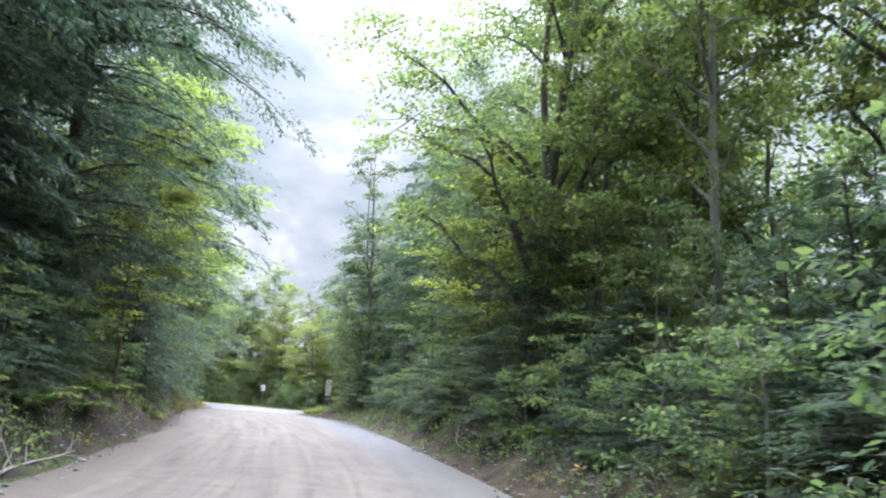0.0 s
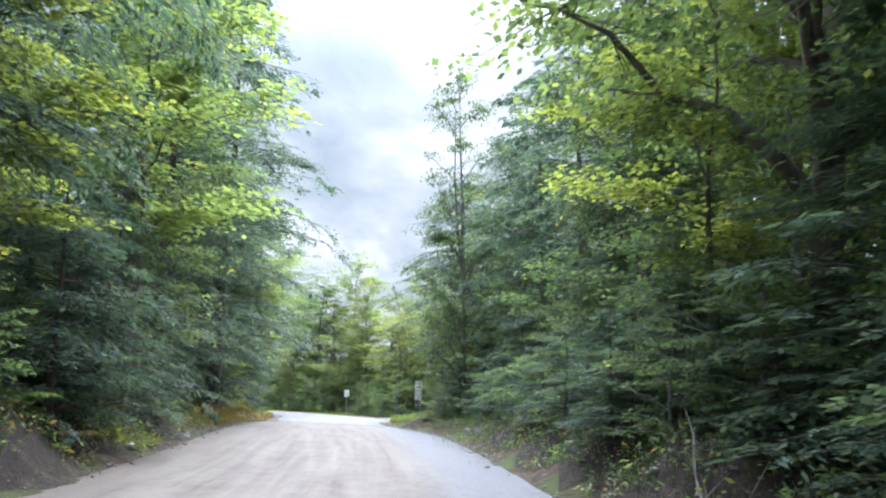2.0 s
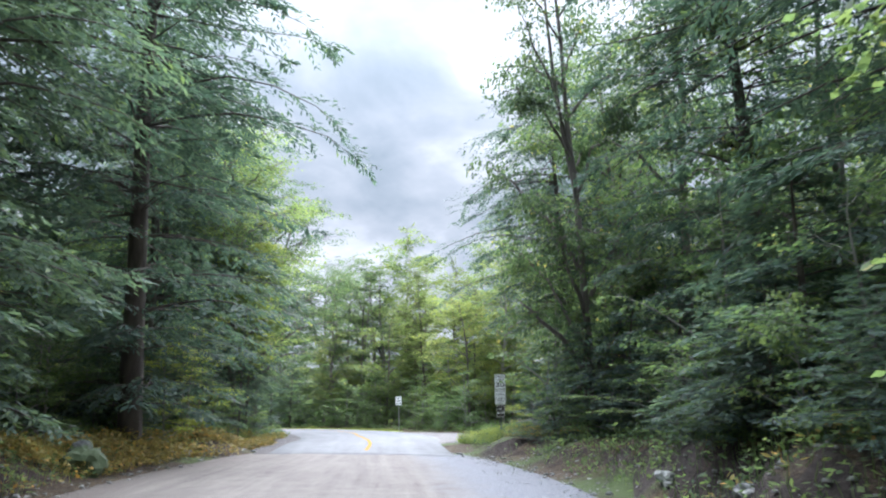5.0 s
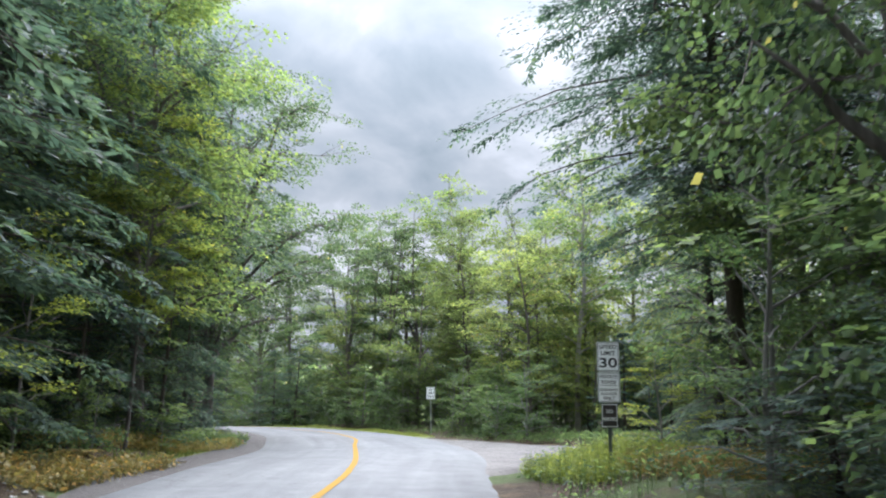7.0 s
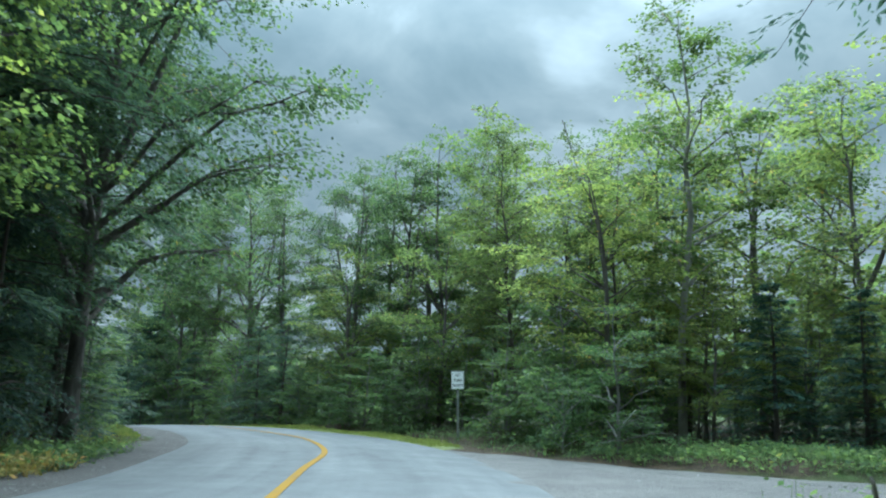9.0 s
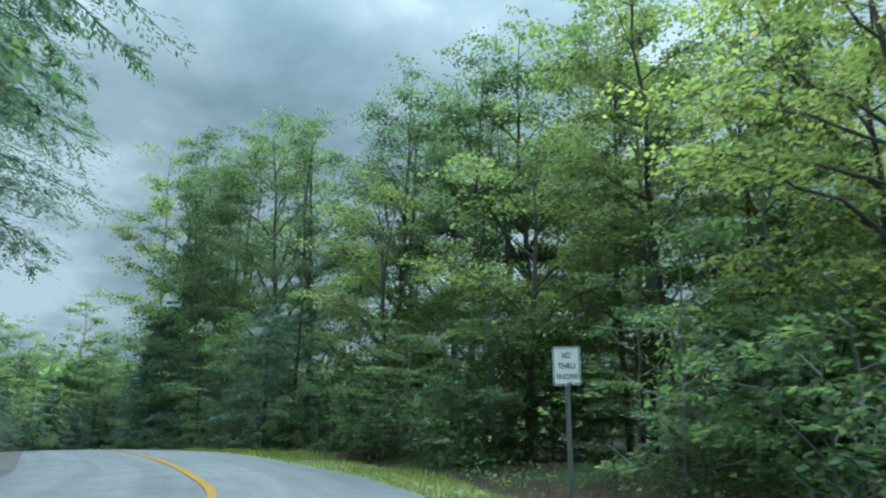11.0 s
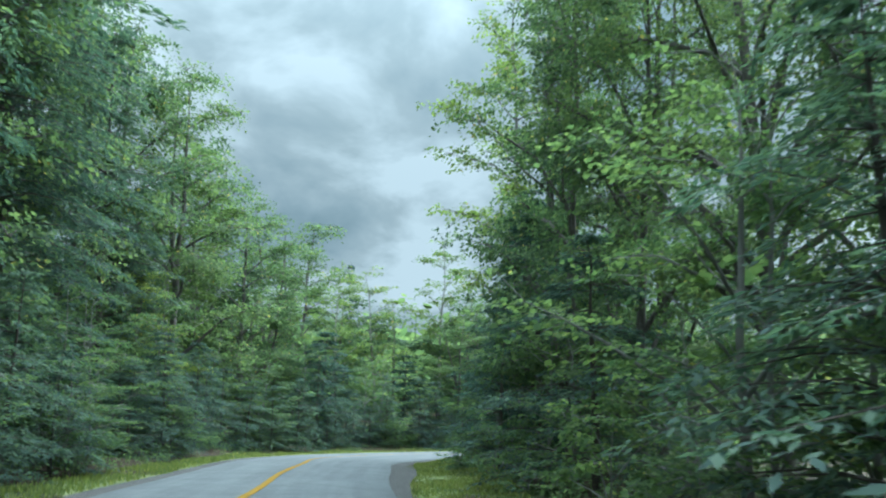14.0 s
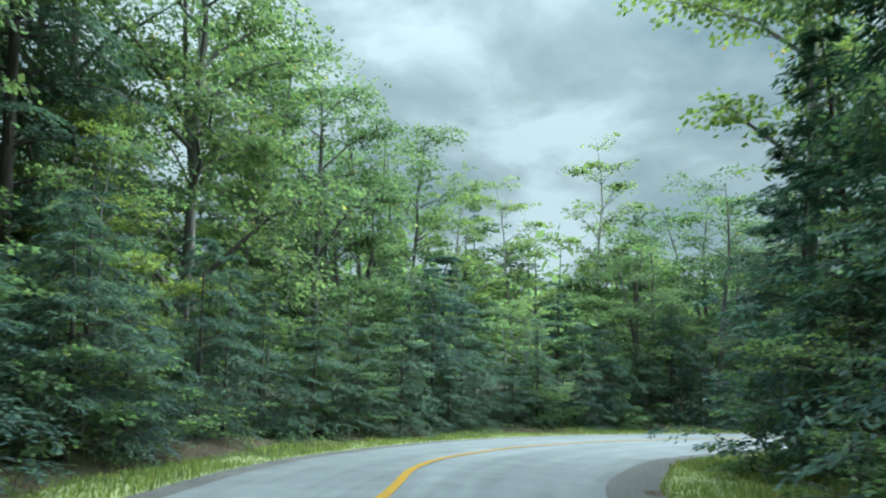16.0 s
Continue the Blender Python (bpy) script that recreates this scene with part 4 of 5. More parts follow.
# trees that stand out along the way: kind, x, y, height, crown radius
FRONT = [
    # left of the gravel road
    ("hemlock", -7.8, 4, 21, 4.5), ("hemlock", -9.6, 11.5, 22, 5.4), ("tall_hemlock", -9.6, 19.3, 22, 5.7), ("gilded", -8.4, 21.4, 8.0, 2.3), ("young_hemlock", -9.8, 25.6, 6, 2.2), ("hemlock", -13.2, 26.5, 21, 5.0),
    ("pale_bough", -11.4, 30.8, 15, 4.6), ("young_hemlock", -12.6, 32.4, 8, 2.6), ("lime", -18.2, 52.3, 3.2, 1.3), ("hemlock", -8.6, 8.0, 20, 4.4), ("hemlock", -10.4, 15.6, 20, 4.6), ("young_hemlock", -10.4, 28.0, 5, 2.0), ("maple", -14.4, 35.5, 15, 4.2), ("hemlock", -16.3, 41, 21, 5.4), ("hemlock", -17.9, 50.2, 24, 6.3), ("hemlock", -20.6, 45.5, 21, 5.5),
    ("lime", -19.3, 55.4, 4.2, 2.0), ("hemlock", -21.8, 56.5, 19, 5.6), ("hemlock", -24.5, 61, 18, 5.6), ("light_maple", -23.0, 65.6, 16.5, 6.2), ("gilded", -21.6, 63.4, 11, 2.4), ("young_hemlock", -22.6, 66.0, 6.5, 1.8), ("young_hemlock", -24.6, 70.0, 7, 1.9), ("young_hemlock", -22.2, 62.2, 6, 1.8), ("hemlock", -26.4, 67.0, 15, 4.2), ("big_maple", -25.8, 73.2, 17, 6.0),
    # left of the paved road
    ("hemlock", -26.2, 69.8, 17, 4.8), ("high_hemlock", -30.6, 77.6, 19, 5.9), ("maple", -32.2, 73.0, 16, 4.6), ("maple", -37.2, 79.6, 15, 4.2), ("high_hemlock", -42.3, 85.6, 18.5, 7.4), ("hemlock", -39, 82.0, 17, 4.6), ("hemlock", -48.8, 87.2, 20, 4.8),
    ("maple", -53.8, 90.0, 22, 4.8), ("hemlock", -58.8, 92.6, 21, 4.6), ("maple", -56.5, 87.5, 23, 4.8), ("maple", -61.5, 90.0, 21, 4.8), ("hemlock", -51.3, 85.5, 18, 4.8), ("maple", -66.5, 94.5, 22, 4.8), ("golden", -65.4, 98.6, 7.5, 2.6), ("maple", -46.8, 84.2, 20, 4.8), ("maple", -52.2, 85.4, 21, 5.0), ("maple", -60.0, 87.4, 22, 5.0), ("hemlock", -55.6, 91.6, 17, 4.2), ("maple", -66.2, 91.8, 22, 4.8), ("maple", -71.0, 97.0, 20, 4.6), ("maple", -69.5, 101.0, 19.5, 4.6), ("aspen", -72.5, 102, 18, 3.8), ("maple", -68.2, 98.0, 20, 4.4), ("hemlock", -64.6, 96.8, 17, 3.6), ("maple", -63.5, 94.0, 21.5, 4.6),
    ("maple", -74.6, 106.6, 15, 4.2), ("maple", -79.5, 105.5, 20, 4.4), ("aspen", -82.5, 106.5, 20, 4.0), ("spruce", -75.8, 112.2, 7, 3.2), ("maple", -87, 116.0, 17, 4.6), ("maple", -84, 112.5, 17, 4.4), ("aspen", -79.3, 115, 12.5, 2.4),
    ("spruce", -92, 123.4, 14.5, 2.0), ("aspen", -83.4, 126.8, 17.4, 3.4), ("maple", -80, 128, 11, 4.2), ("aspen", -93, 118, 16, 3.0), ("spruce", -77.5, 119.5, 6, 2.4), ("maple", -76, 123, 9, 3.4), ("maple", -75, 127.5, 13, 4.4), ("maple", -75.5, 134, 13, 4.4), ("maple", -73, 141, 14, 4.4), ("maple", -82, 134, 14, 4.4),
    # right of the gravel road
    ("hemlock", 9.6, 4.5, 19, 4.6), ("young_hemlock", 7.4, 10.6, 6, 2.2), ("aspen", 6.0, 15.4, 20, 2.8), ("slim", 6.8, 19.4, 21, 3.0), ("slim", 8.6, 13.4, 20, 3.2), ("maple", 4.4, 29.0, 19, 4.6), ("hemlock", 12.0, 11.6, 21, 3.8), ("hemlock", 9.2, 9.6, 20, 3.6), ("slim", 8.4, 23.4, 20, 3.4), ("maple", 1.9, 33.4, 17, 3.6), ("light_maple", 2.8, 22.8, 19, 7.0), ("slim", 6.4, 26.5, 20, 3.4), ("pale", 4.4, 20.4, 12, 3.2), ("hemlock", 10.5, 35, 22, 4.6), ("beech", 6.0, 15.4, 4.2, 1.9), ("aspen", 8.8, 27, 18, 4.0), ("maple", 6.4, 32, 16, 4.8), ("hemlock", 6.8, 37.5, 19, 5.0), ("maple", 4.6, 41.5, 17, 4.6), ("gilded", 1.7, 24.2, 9.0, 2.7), ("beech", 3.0, 31.2, 7.5, 2.8), ("hemlock", 2.4, 35.5, 16, 4.4),
    ("beech", 0.9, 38.4, 7.5, 3.4), ("hemlock", 0.6, 43, 17, 4.8), ("beech", -0.4, 46.8, 8.5, 3.8), ("hemlock", -1.2, 50.5, 18, 4.8), ("maple", -2.6, 55.6, 18.5, 4.6), ("maple", -5.4, 54.0, 21, 3.0),
    ("maple", -4.0, 60.4, 15.5, 4.8), ("high_hemlock", -6.8, 65.8, 17, 6.3), ("high_hemlock", -4.6, 66.8, 16, 6.0), ("lime", -8.7, 66.5, 2.8, 1.4), ("beech", -5.4, 62.8, 5, 2.4), ("beech", -4.4, 65.2, 6, 2.6), ("beech", -5.6, 68.6, 4.5, 2.2), ("beech", -3.0, 68.4, 5, 2.4), ("young_hemlock", -6.6, 67.9, 4.5, 2.0), ("hemlock", -7.2, 68.6, 13, 2.6), ("hemlock", -4.8, 69.2, 14, 3.2),
    # beyond the side track and round the outside of the bend
    ("maple", -2, 92, 15, 3.6), ("maple", -7, 97, 16, 3.8), ("maple", 3.5, 90, 16, 4.4), ("maple", 8.5, 87.5, 16, 4.4), ("maple", -17, 102.6, 17, 4.2), ("light_ash", -12.4, 87.4, 6.5, 2.6), ("light_ash", -9.2, 86.2, 6, 2.4), ("light_ash", -11.4, 89.4, 7.5, 2.6), ("light_ash", -7.6, 89.8, 7, 2.6), ("light_ash", -15.4, 89.6, 7, 2.6), ("light_ash", -5.6, 85.2, 6, 2.4), ("light_ash", -12.2, 84.2, 4.8, 2.0), ("light_ash", -7.2, 84.0, 4.6, 2.0), ("light_ash", -4.4, 83.6, 5.2, 2.2), ("light_ash", -9.6, 84.0, 4.2, 1.8), ("spruce", -10.6, 81.8, 4.6, 1.7), ("spruce", -8.6, 80.8, 4.2, 1.5), ("aspen", -13.1, 85.6, 16, 3.4), ("ash", -17.5, 93.8, 13, 3.4), ("ash", -4, 81, 13, 4.5), ("ash", 1, 80, 14, 4.5),
    ("light_ash", -7.5, 87, 13, 4.2), ("light_ash", -10.4, 90.4, 14, 4.4), ("ash", -21.6, 96.4, 15, 4.2), ("maple", 0.8, 85.0, 14, 4.6), ("ash", -20.4, 92, 10.5, 2.9), ("slim", -19.4, 89.2, 13, 2.2), ("slim", -15.6, 88.0, 12, 2.0), ("slim", -21.4, 93.8, 14, 2.3), ("slim", -17.9, 92.6, 14, 2.2), ("slim", -13.0, 89.6, 13, 2.1), ("maple", -25.8, 98.8, 16.5, 3.8), ("light_ash", -15.2, 84.3, 10, 3.6), ("light_ash", -23.0, 90.2, 9.5, 3.0), ("aspen", -24.2, 101.5, 20, 3.8), ("maple", -27.8, 97.5, 15, 3.6), ("ash", -28.7, 93.5, 9, 3.0), ("maple", -30.5, 97.2, 15, 3.3),
    ("maple", -37.0, 101.0, 16.2, 3.2), ("big_maple", -41.3, 104.3, 18.5, 5.4), ("beech", -32.5, 95.4, 3, 1.8), ("beech", -38.2, 98, 6.5, 2.8), ("maple", -47.8, 105, 18, 3.6), ("spruce", -51.4, 107.4, 9.5, 2.5), ("beech", -33.4, 97.4, 3.5, 2.0), ("light_ash", -14.6, 92.8, 16, 4.2), ("maple", -31.0, 103.2, 17.5, 4.0), ("ash", -25.5, 106.5, 11, 4), ("maple", -44.4, 103.6, 15.2, 3.0), ("maple", -53, 109.8, 19, 3.6), ("maple", -47.0, 107.8, 20, 3.8), ("big_maple", -34.1, 104.8, 17.5, 5.0), ("maple", -27.6, 101.2, 15.5, 3.8), ("maple", -25.2, 103.4, 18.5, 3.6),
    ("maple", -55, 113, 24, 3.6), ("aspen", -58.2, 111.9, 24, 3.8), ("maple", -50.5, 109.8, 19, 3.8), ("maple", -60.0, 118.5, 14, 3.6), ("maple", -57.5, 126, 14, 4), ("spruce", -58.9, 112.3, 8, 2.6), ("spruce", -56.4, 111.2, 9, 2.8), ("spruce", -54.0, 109.0, 9.5, 2.6),
]
# trees whose reaching limbs have a known heading
HEADINGS = {(2.8, 22.8): 135, (-6.8, 65.8): 240, (-17.9, 50.2): 345, (-42.3, 85.6): 55, (-25.8, 73.2): 120, (-23.0, 65.6): 35, (-30.6, 77.6): 355}
for k in FRONT:
    tree(*k, spin=HEADINGS.get(k[1:3]))


def free_of(x, y, margin, side_margin=1.2):
    """Whether a spot is off the roads by these margins."""
    a, b = np.array([x]), np.array([y])
    return off_road(a, b, road)[0][0] > margin and off_road(a, b, side)[0][0] > side_margin


def along_edges(step, lo, hi, rng):
    """Spots beside the road: lo to hi metres out, on both sides."""
    mid = (road[:, :2] + road[:, 2:]) / 2
    run = np.r_[0, np.cumsum(np.linalg.norm(np.diff(mid, axis=0), axis=1))]
    for s in np.arange(0.5, run[-1], step):
        for sd in (0, 1):
            i = int(np.searchsorted(run, s + rng.uniform(-0.4, 0.4) * step).clip(1, len(road) - 1))
            e = road[i, :2] if sd == 0 else road[i, 2:]
            w = unit(e - mid[i])
            yield (*(e + w * rng.uniform(lo, hi)), sd)


# understory along the forest edge
rng = np.random.default_rng(21)
for x, y, sd in along_edges(2.9, 2.6, 4.6, rng):
    far_part = y > 80
    lo = 2.8 if far_part else 2.0
    if not free_of(x, y, lo) or (sd == 1 and 58 < y < 69 and x < -7.2):
        continue
    kind = ("beech", "beech", "hemlock", "beech", "lime" if 45 < y < 80 else "hemlock")[rng.integers(5)]
    if kind == "hemlock" or (sd == 1 and y < 57 and rng.random() < 0.25):
        tree("young_hemlock", x, y, rng.uniform(4, 7), rng.uniform(1.9, 2.6))
    else:
        tree(kind, x, y, rng.uniform(3.2, 6.0), rng.uniform(1.7, 2.5))
for x, y, sd in along_edges(3.4, 5.0, 9.5, rng):
    if free_of(x, y, 4.0, 2.2) and not (sd == 1 and 58 < y < 66) and not (-15 < x < -5 and 78 < y < 85):
        tree("beech", x, y, rng.uniform(3.5, 7.0), rng.uniform(2.0, 3.2), lod=2 if rng.random() < (0.2 if 58 < y < 104 else 0.75) else 1)
for x, y, sd in along_edges(2.2, 1.3, 2.6, rng):
    lo = 2.2 if y > 80 else 1.9
    if free_of(x, y, lo, 1.6) and not (sd == 1 and 55 < y < 70):
        tree("shrub", x, y, rng.uniform(0.8, 2.2), rng.uniform(0.8, 1.4))


for x, y, sd in along_edges(1.9, 2.2, 3.8, rng):
    if y > 78 and free_of(x, y, 2.2, 1.6) and not (sd == 1 and y > 97):
        tree("shrub", x, y, rng.uniform(1.0, 2.4), rng.uniform(1.0, 1.6))
for x, y, sd in along_edges(1.3, 2.0, 3.4, rng):
    if sd == 0 and y > 78 and free_of(x, y, 2.0):
        tree(("beech", "young_hemlock", "young_hemlock")[rng.integers(3)], x, y, rng.uniform(1.8, 4.6), rng.uniform(1.2, 2.0))


# low boughs and saplings on top of the soil banks
for x, y, sd in along_edges(1.5, 2.3, 3.6, rng):
    if y < 57 and free_of(x, y, 2.1):
        tree(("young_hemlock", "young_hemlock", "beech")[rng.integers(3)], x, y, rng.uniform(1.8, 4.0), rng.uniform(1.2, 2.0))
# young growth hanging over the face of the banks
for x, y, sd in along_edges(1.15, 1.35, 2.3, rng):
    if y < (47 if sd else 42) and free_of(x, y, 1.3):
        tree(("young_hemlock", "beech", "young_hemlock", "shrub")[rng.integers(4)], x, y, rng.uniform(1.1, 2.4), rng.uniform(0.9, 1.45))
# saplings inside the bend
for k in range(80):
    x, y = rng.uniform(-25, 4), rng.uniform(82, 99)
    if free_of(x, y, 2.6, 2.0) and not (x > -14 and y < 87):
        tree(("beech", "shrub", "beech", "beech")[k % 4], x, y, rng.uniform(2.2, 5.5), rng.uniform(1.4, 2.4))


# the forest behind
def forest():
    rng = np.random.default_rng(5)
    spots = []
    for x in np.arange(-118, 46, 5.2):
        for y in np.arange(-26, 152, 5.2):
            px, py = x + rng.uniform(-1.7, 1.7), y + rng.uniform(-1.7, 1.7)
            spots.append((px, py))
    spots = np.array(spots)
    d = off_road(spots[:, 0], spots[:, 1], road)[0]
    ds = off_road(spots[:, 0], spots[:, 1], side)[0]
    ok = (d > 6.5) & (d < 22) & (ds > 2.5)
    for (x, y), dd in zip(spots[ok], d[ok]):
        sunny = 0.85 if y > 90 and -56 < x < -20 else 0.8 if y > 77 and -20 <= x < 6 else 0.5 if y < 36 and x > 8 else 0.0
        if rng.random() < sunny:
            continue
        if dd < 13 and rng.random() < 0.6:
            tree("beech", x + 1.8, y - 1.6, rng.uniform(3.5, 6.5), rng.uniform(2.6, 3.6), lod=None if 76 < y < 100 and x > -30 else 2)
        if min(math.hypot(x - f[1], y - f[2]) for f in FRONT) < 2.6:
            continue
        u = rng.random()
        top = 9.5 if -50 < x < -8 and y > 84 else 18 if y < 52 and (x < 0 or y > 36) else 16 if y < 36 else 13.5 if y < 70 else 11
        if u < 0.27 and (not sunny or y < 36):
            tree("hemlock", x, y, top * rng.uniform(0.85, 1.25), rng.uniform(3.6, 5.0), lod=1 if dd < 12 else 2)
        elif u < 0.85:
            tree("maple", x, y, top * rng.uniform(0.75, 1.15), rng.uniform(3.2, 4.4), lod=1 if dd < 12 else 2)
        else:
            tree("aspen", x, y, top * rng.uniform(0.9, 1.25), rng.uniform(2.4, 3.0), lod=1 if dd < 12 else 2)


forest()


def woods_mass(name, x, y, h, r, per, leaf, label, rng, stems=False):
    """Joined clumps of leaves for trees past telling apart."""
    pile = Pile()
    z = land(x, y)
    a = rng.random((len(x), per)) * 2 * np.pi
    v = rng.random((len(x), per))
    rad = r[:, None] * np.sqrt(np.sin(np.pi * (0.12 + 0.82 * v))) * rng.uniform(0.4, 1.08, v.shape)
    p = np.stack([x[:, None] + rad * np.cos(a), y[:, None] + rad * np.sin(a), z[:, None] + h[:, None] * (0.04 + 0.96 * v)], -1)
    o = np.stack([np.cos(a), np.sin(a), rng.normal(-0.2, 0.4, a.shape)], -1)
    nn = rng.normal(0, 0.5, o.shape) + [0, 0, 1.0]
    m = p.reshape(-1, 3)
    ln = leaf * rng.uniform(0.7, 1.3, len(m))
    pile.leaves(m, o.reshape(-1, 3), nn.reshape(-1, 3), ln, ln * 0.6)
    if stems:
        foot = np.column_stack([x, y, z - 0.1])
        pile.sticks(foot, foot + np.column_stack([rng.normal(0, 0.3, (len(x), 2)), h * 0.9]), 0.14, 0.03)
    tagged(new(name, pile.mesh(name, LEAF["maple"])), label, "woods", kind="stuff")


def far_woods():
    """The wooded distance, too far off to tell its trees apart."""
    rng = np.random.default_rng(11)
    g = np.stack(np.meshgrid(np.arange(-200, 130, 5.6), np.arange(-110, 250, 5.6)), -1).reshape(-1, 2)
    g = g + rng.uniform(-2.2, 2.2, g.shape)
    d = off_road(g[:, 0], g[:, 1], road)[0]
    ds = off_road(g[:, 0], g[:, 1], side)[0]
    d = np.where((g[:, 1] > 84) & (g[:, 0] > -60) & (g[:, 0] < 8), d - 9, d)
    g = g[(d > 21) & (ds > 4) & (np.hypot(g[:, 0] + 35, g[:, 1] - 60) < 175)]
    woods_mass("deep_woods", g[:, 0], g[:, 1], np.where((g[:, 1] > 95) & (g[:, 0] > -56) & (g[:, 0] < -5), 0.78, 1.0) * rng.uniform(8, 13.5, len(g)), rng.uniform(3.0, 4.4, len(g)), 66, 0.95, "mixed green woods behind the roadside trees", rng, True)
    n = 3000
    ang = rng.random(n) * 2 * np.pi
    dist = 165 + 420 * rng.random(n) ** 1.4
    x, y = -35 + dist * np.cos(ang), 60 + dist * np.sin(ang)
    woods_mass("far_woods", x, y, rng.uniform(9, 15, n), rng.uniform(5, 8, n), 24, 4.8, "distant mixed green woods on the hills", rng)


far_woods()


# ---- low plants ----
def undergrowth():
    """Seedlings and broad-leaved weeds over the forest floor beside the roads."""
    rng = np.random.default_rng(31)
    n = 26000
    i = rng.integers(0, len(road), n)
    sd = rng.random(n) < 0.5
    mid = (road[:, :2] + road[:, 2:]) / 2
    e = np.where(sd[:, None], road[i, :2], road[i, 2:])
    w = unit(e - mid[i])
    p = e + w * (0.5 + 7.5 * rng.random(n)[:, None] ** 1.5) + rng.normal(0, 0.3, (n, 2))
    d, _, at = off_road(p[:, 0], p[:, 1], road)
    ds = off_road(p[:, 0], p[:, 1], side)[0]
    yy = ROAD_Y[at]
    near = np.interp(yy, [-30, 56, 60, 78, 92, 150], [0.35, 0.5, 2.2, 2.1, 1.3, 1.3])
    near = np.where(sd, near, np.interp(yy, [-30, 56, 78, 92, 98, 105, 150], [0.35, 0.4, 0.9, 1.6, 3.0, 3.6, 2.6]))
    patch = wobble(p[:, 0], p[:, 1], 0.8, 6.0) + rng.normal(0, 0.4, n)
    ok = (d > near) & (ds > 0.5) & (patch > np.where(yy < 57, np.where(d < 1.4, 0.05, -0.6), -0.45))
    p, yy = p[ok], yy[ok]
    z = land(p[:, 0], p[:, 1])
    h = rng.uniform(0.12, 0.6, len(p))
    pile = Pile()
    per = 5
    a = rng.random((len(p), per)) * 2 * np.pi
    rad = rng.uniform(0.03, 0.22, a.shape)
    base = np.stack([p[:, 0, None] + rad * np.cos(a), p[:, 1, None] + rad * np.sin(a), z[:, None] + h[:, None] * rng.uniform(0.35, 1.0, a.shape)], -1)
    out = np.stack([np.cos(a), np.sin(a), rng.normal(-0.15, 0.35, a.shape)], -1)
    nn = rng.normal(0, 0.35, out.shape) + [0, 0, 1.0]
    m = base.reshape(-1, 3)
    ln = rng.uniform(0.05, 0.12, len(m))
    pile.leaves(m, out.reshape(-1, 3), nn.reshape(-1, 3), ln, ln * rng.uniform(0.45, 0.75, len(m)))
    foot = np.column_stack([p, z - 0.03])
    pile.sticks(foot, foot + np.column_stack([rng.normal(0, 0.04, (len(p), 2)), h]), 0.006, 0.003)
    tagged(new("undergrowth", pile.mesh("undergrowth", LEAF["beech"])), "low green seedlings and weeds on the forest floor", "undergrowth", kind="stuff")


def grass_strip(name, strip, density, height, mat, label, rng):
    """Upright blades over a strip of verge."""
    l, r = strip[:, :2], strip[:, 2:]
    mid = (l + r) / 2
    seg = np.linalg.norm(np.diff(mid, axis=0), axis=1)
    area = seg * np.linalg.norm(r - l, axis=1)[:-1]
    n = int(area.sum() * density)
    i = rng.choice(len(seg), n, p=area / area.sum())
    t, u = rng.random(n)[:, None], rng.uniform(-0.05, 1.05, n)[:, None]
    p = (l[i] * (1 - t) + l[i + 1] * t) * (1 - u) + (r[i] * (1 - t) + r[i + 1] * t) * u
    z = np.maximum(land(p[:, 0], p[:, 1]), slope_z(p[:, 0], p[:, 1]) + 0.02)
    a = rng.random(n) * 2 * np.pi
    d = np.column_stack([np.cos(a) * 0.45, np.sin(a) * 0.45, np.ones(n)])
    nn = np.column_stack([np.cos(a), np.sin(a), np.full(n, -0.3)])
    ln = height * rng.uniform(0.4, 1.3, n) * (0.8 + 0.5 * wobble(p[:, 0], p[:, 1], 1.1, 2.0))
    pile = Pile()
    pile.leaves(np.column_stack([p, z - 0.01]), d, nn, ln, np.full(n, 0.012) + 0.018 * rng.random(n))
    tagged(new(name, pile.mesh(name, LEAF[mat])), label, "grass", kind="stuff")


undergrowth()
rng = np.random.default_rng(41)
grass_strip("grass_left", VERGE_L, 300, 0.13, "grass", "sunlit yellow-green verge grass", rng)
grass_strip("grass_right", VERGE_R, 300, 0.13, "grass", "green verge grass inside the bend", rng)


def rock(x, y, size, flat, seed, label, mat=None):
    bm = bmesh.new()
    bmesh.ops.create_icosphere(bm, subdivisions=3, radius=1.0)
    for v in bm.verts:
        p = v.co.copy()
        k = 0.75 + 0.45 * noise.noise(p * 0.9 + Vector((seed, 0, 0))) + 0.18 * noise.noise(p * 2.6 + Vector((0, seed, 0)))
        ridge = abs(noise.noise(p * 1.4 + Vector((0, 0, seed))))
        v.co = p * (k - 0.25 * ridge)
        v.co.z *= flat
    z = float(land(np.array([x]), np.array([y]))[0])
    ob = new("rock", bm_mesh("rock", bm, mat or M_ROCK))
    ob.matrix_basis = pose(x, y, z + size * flat * 0.35, 8, -6, seed * 40) @ Matrix.Diagonal((size, size * 0.8, size, 1))
    return tagged(ob, label, "rock", "roadside rocks")


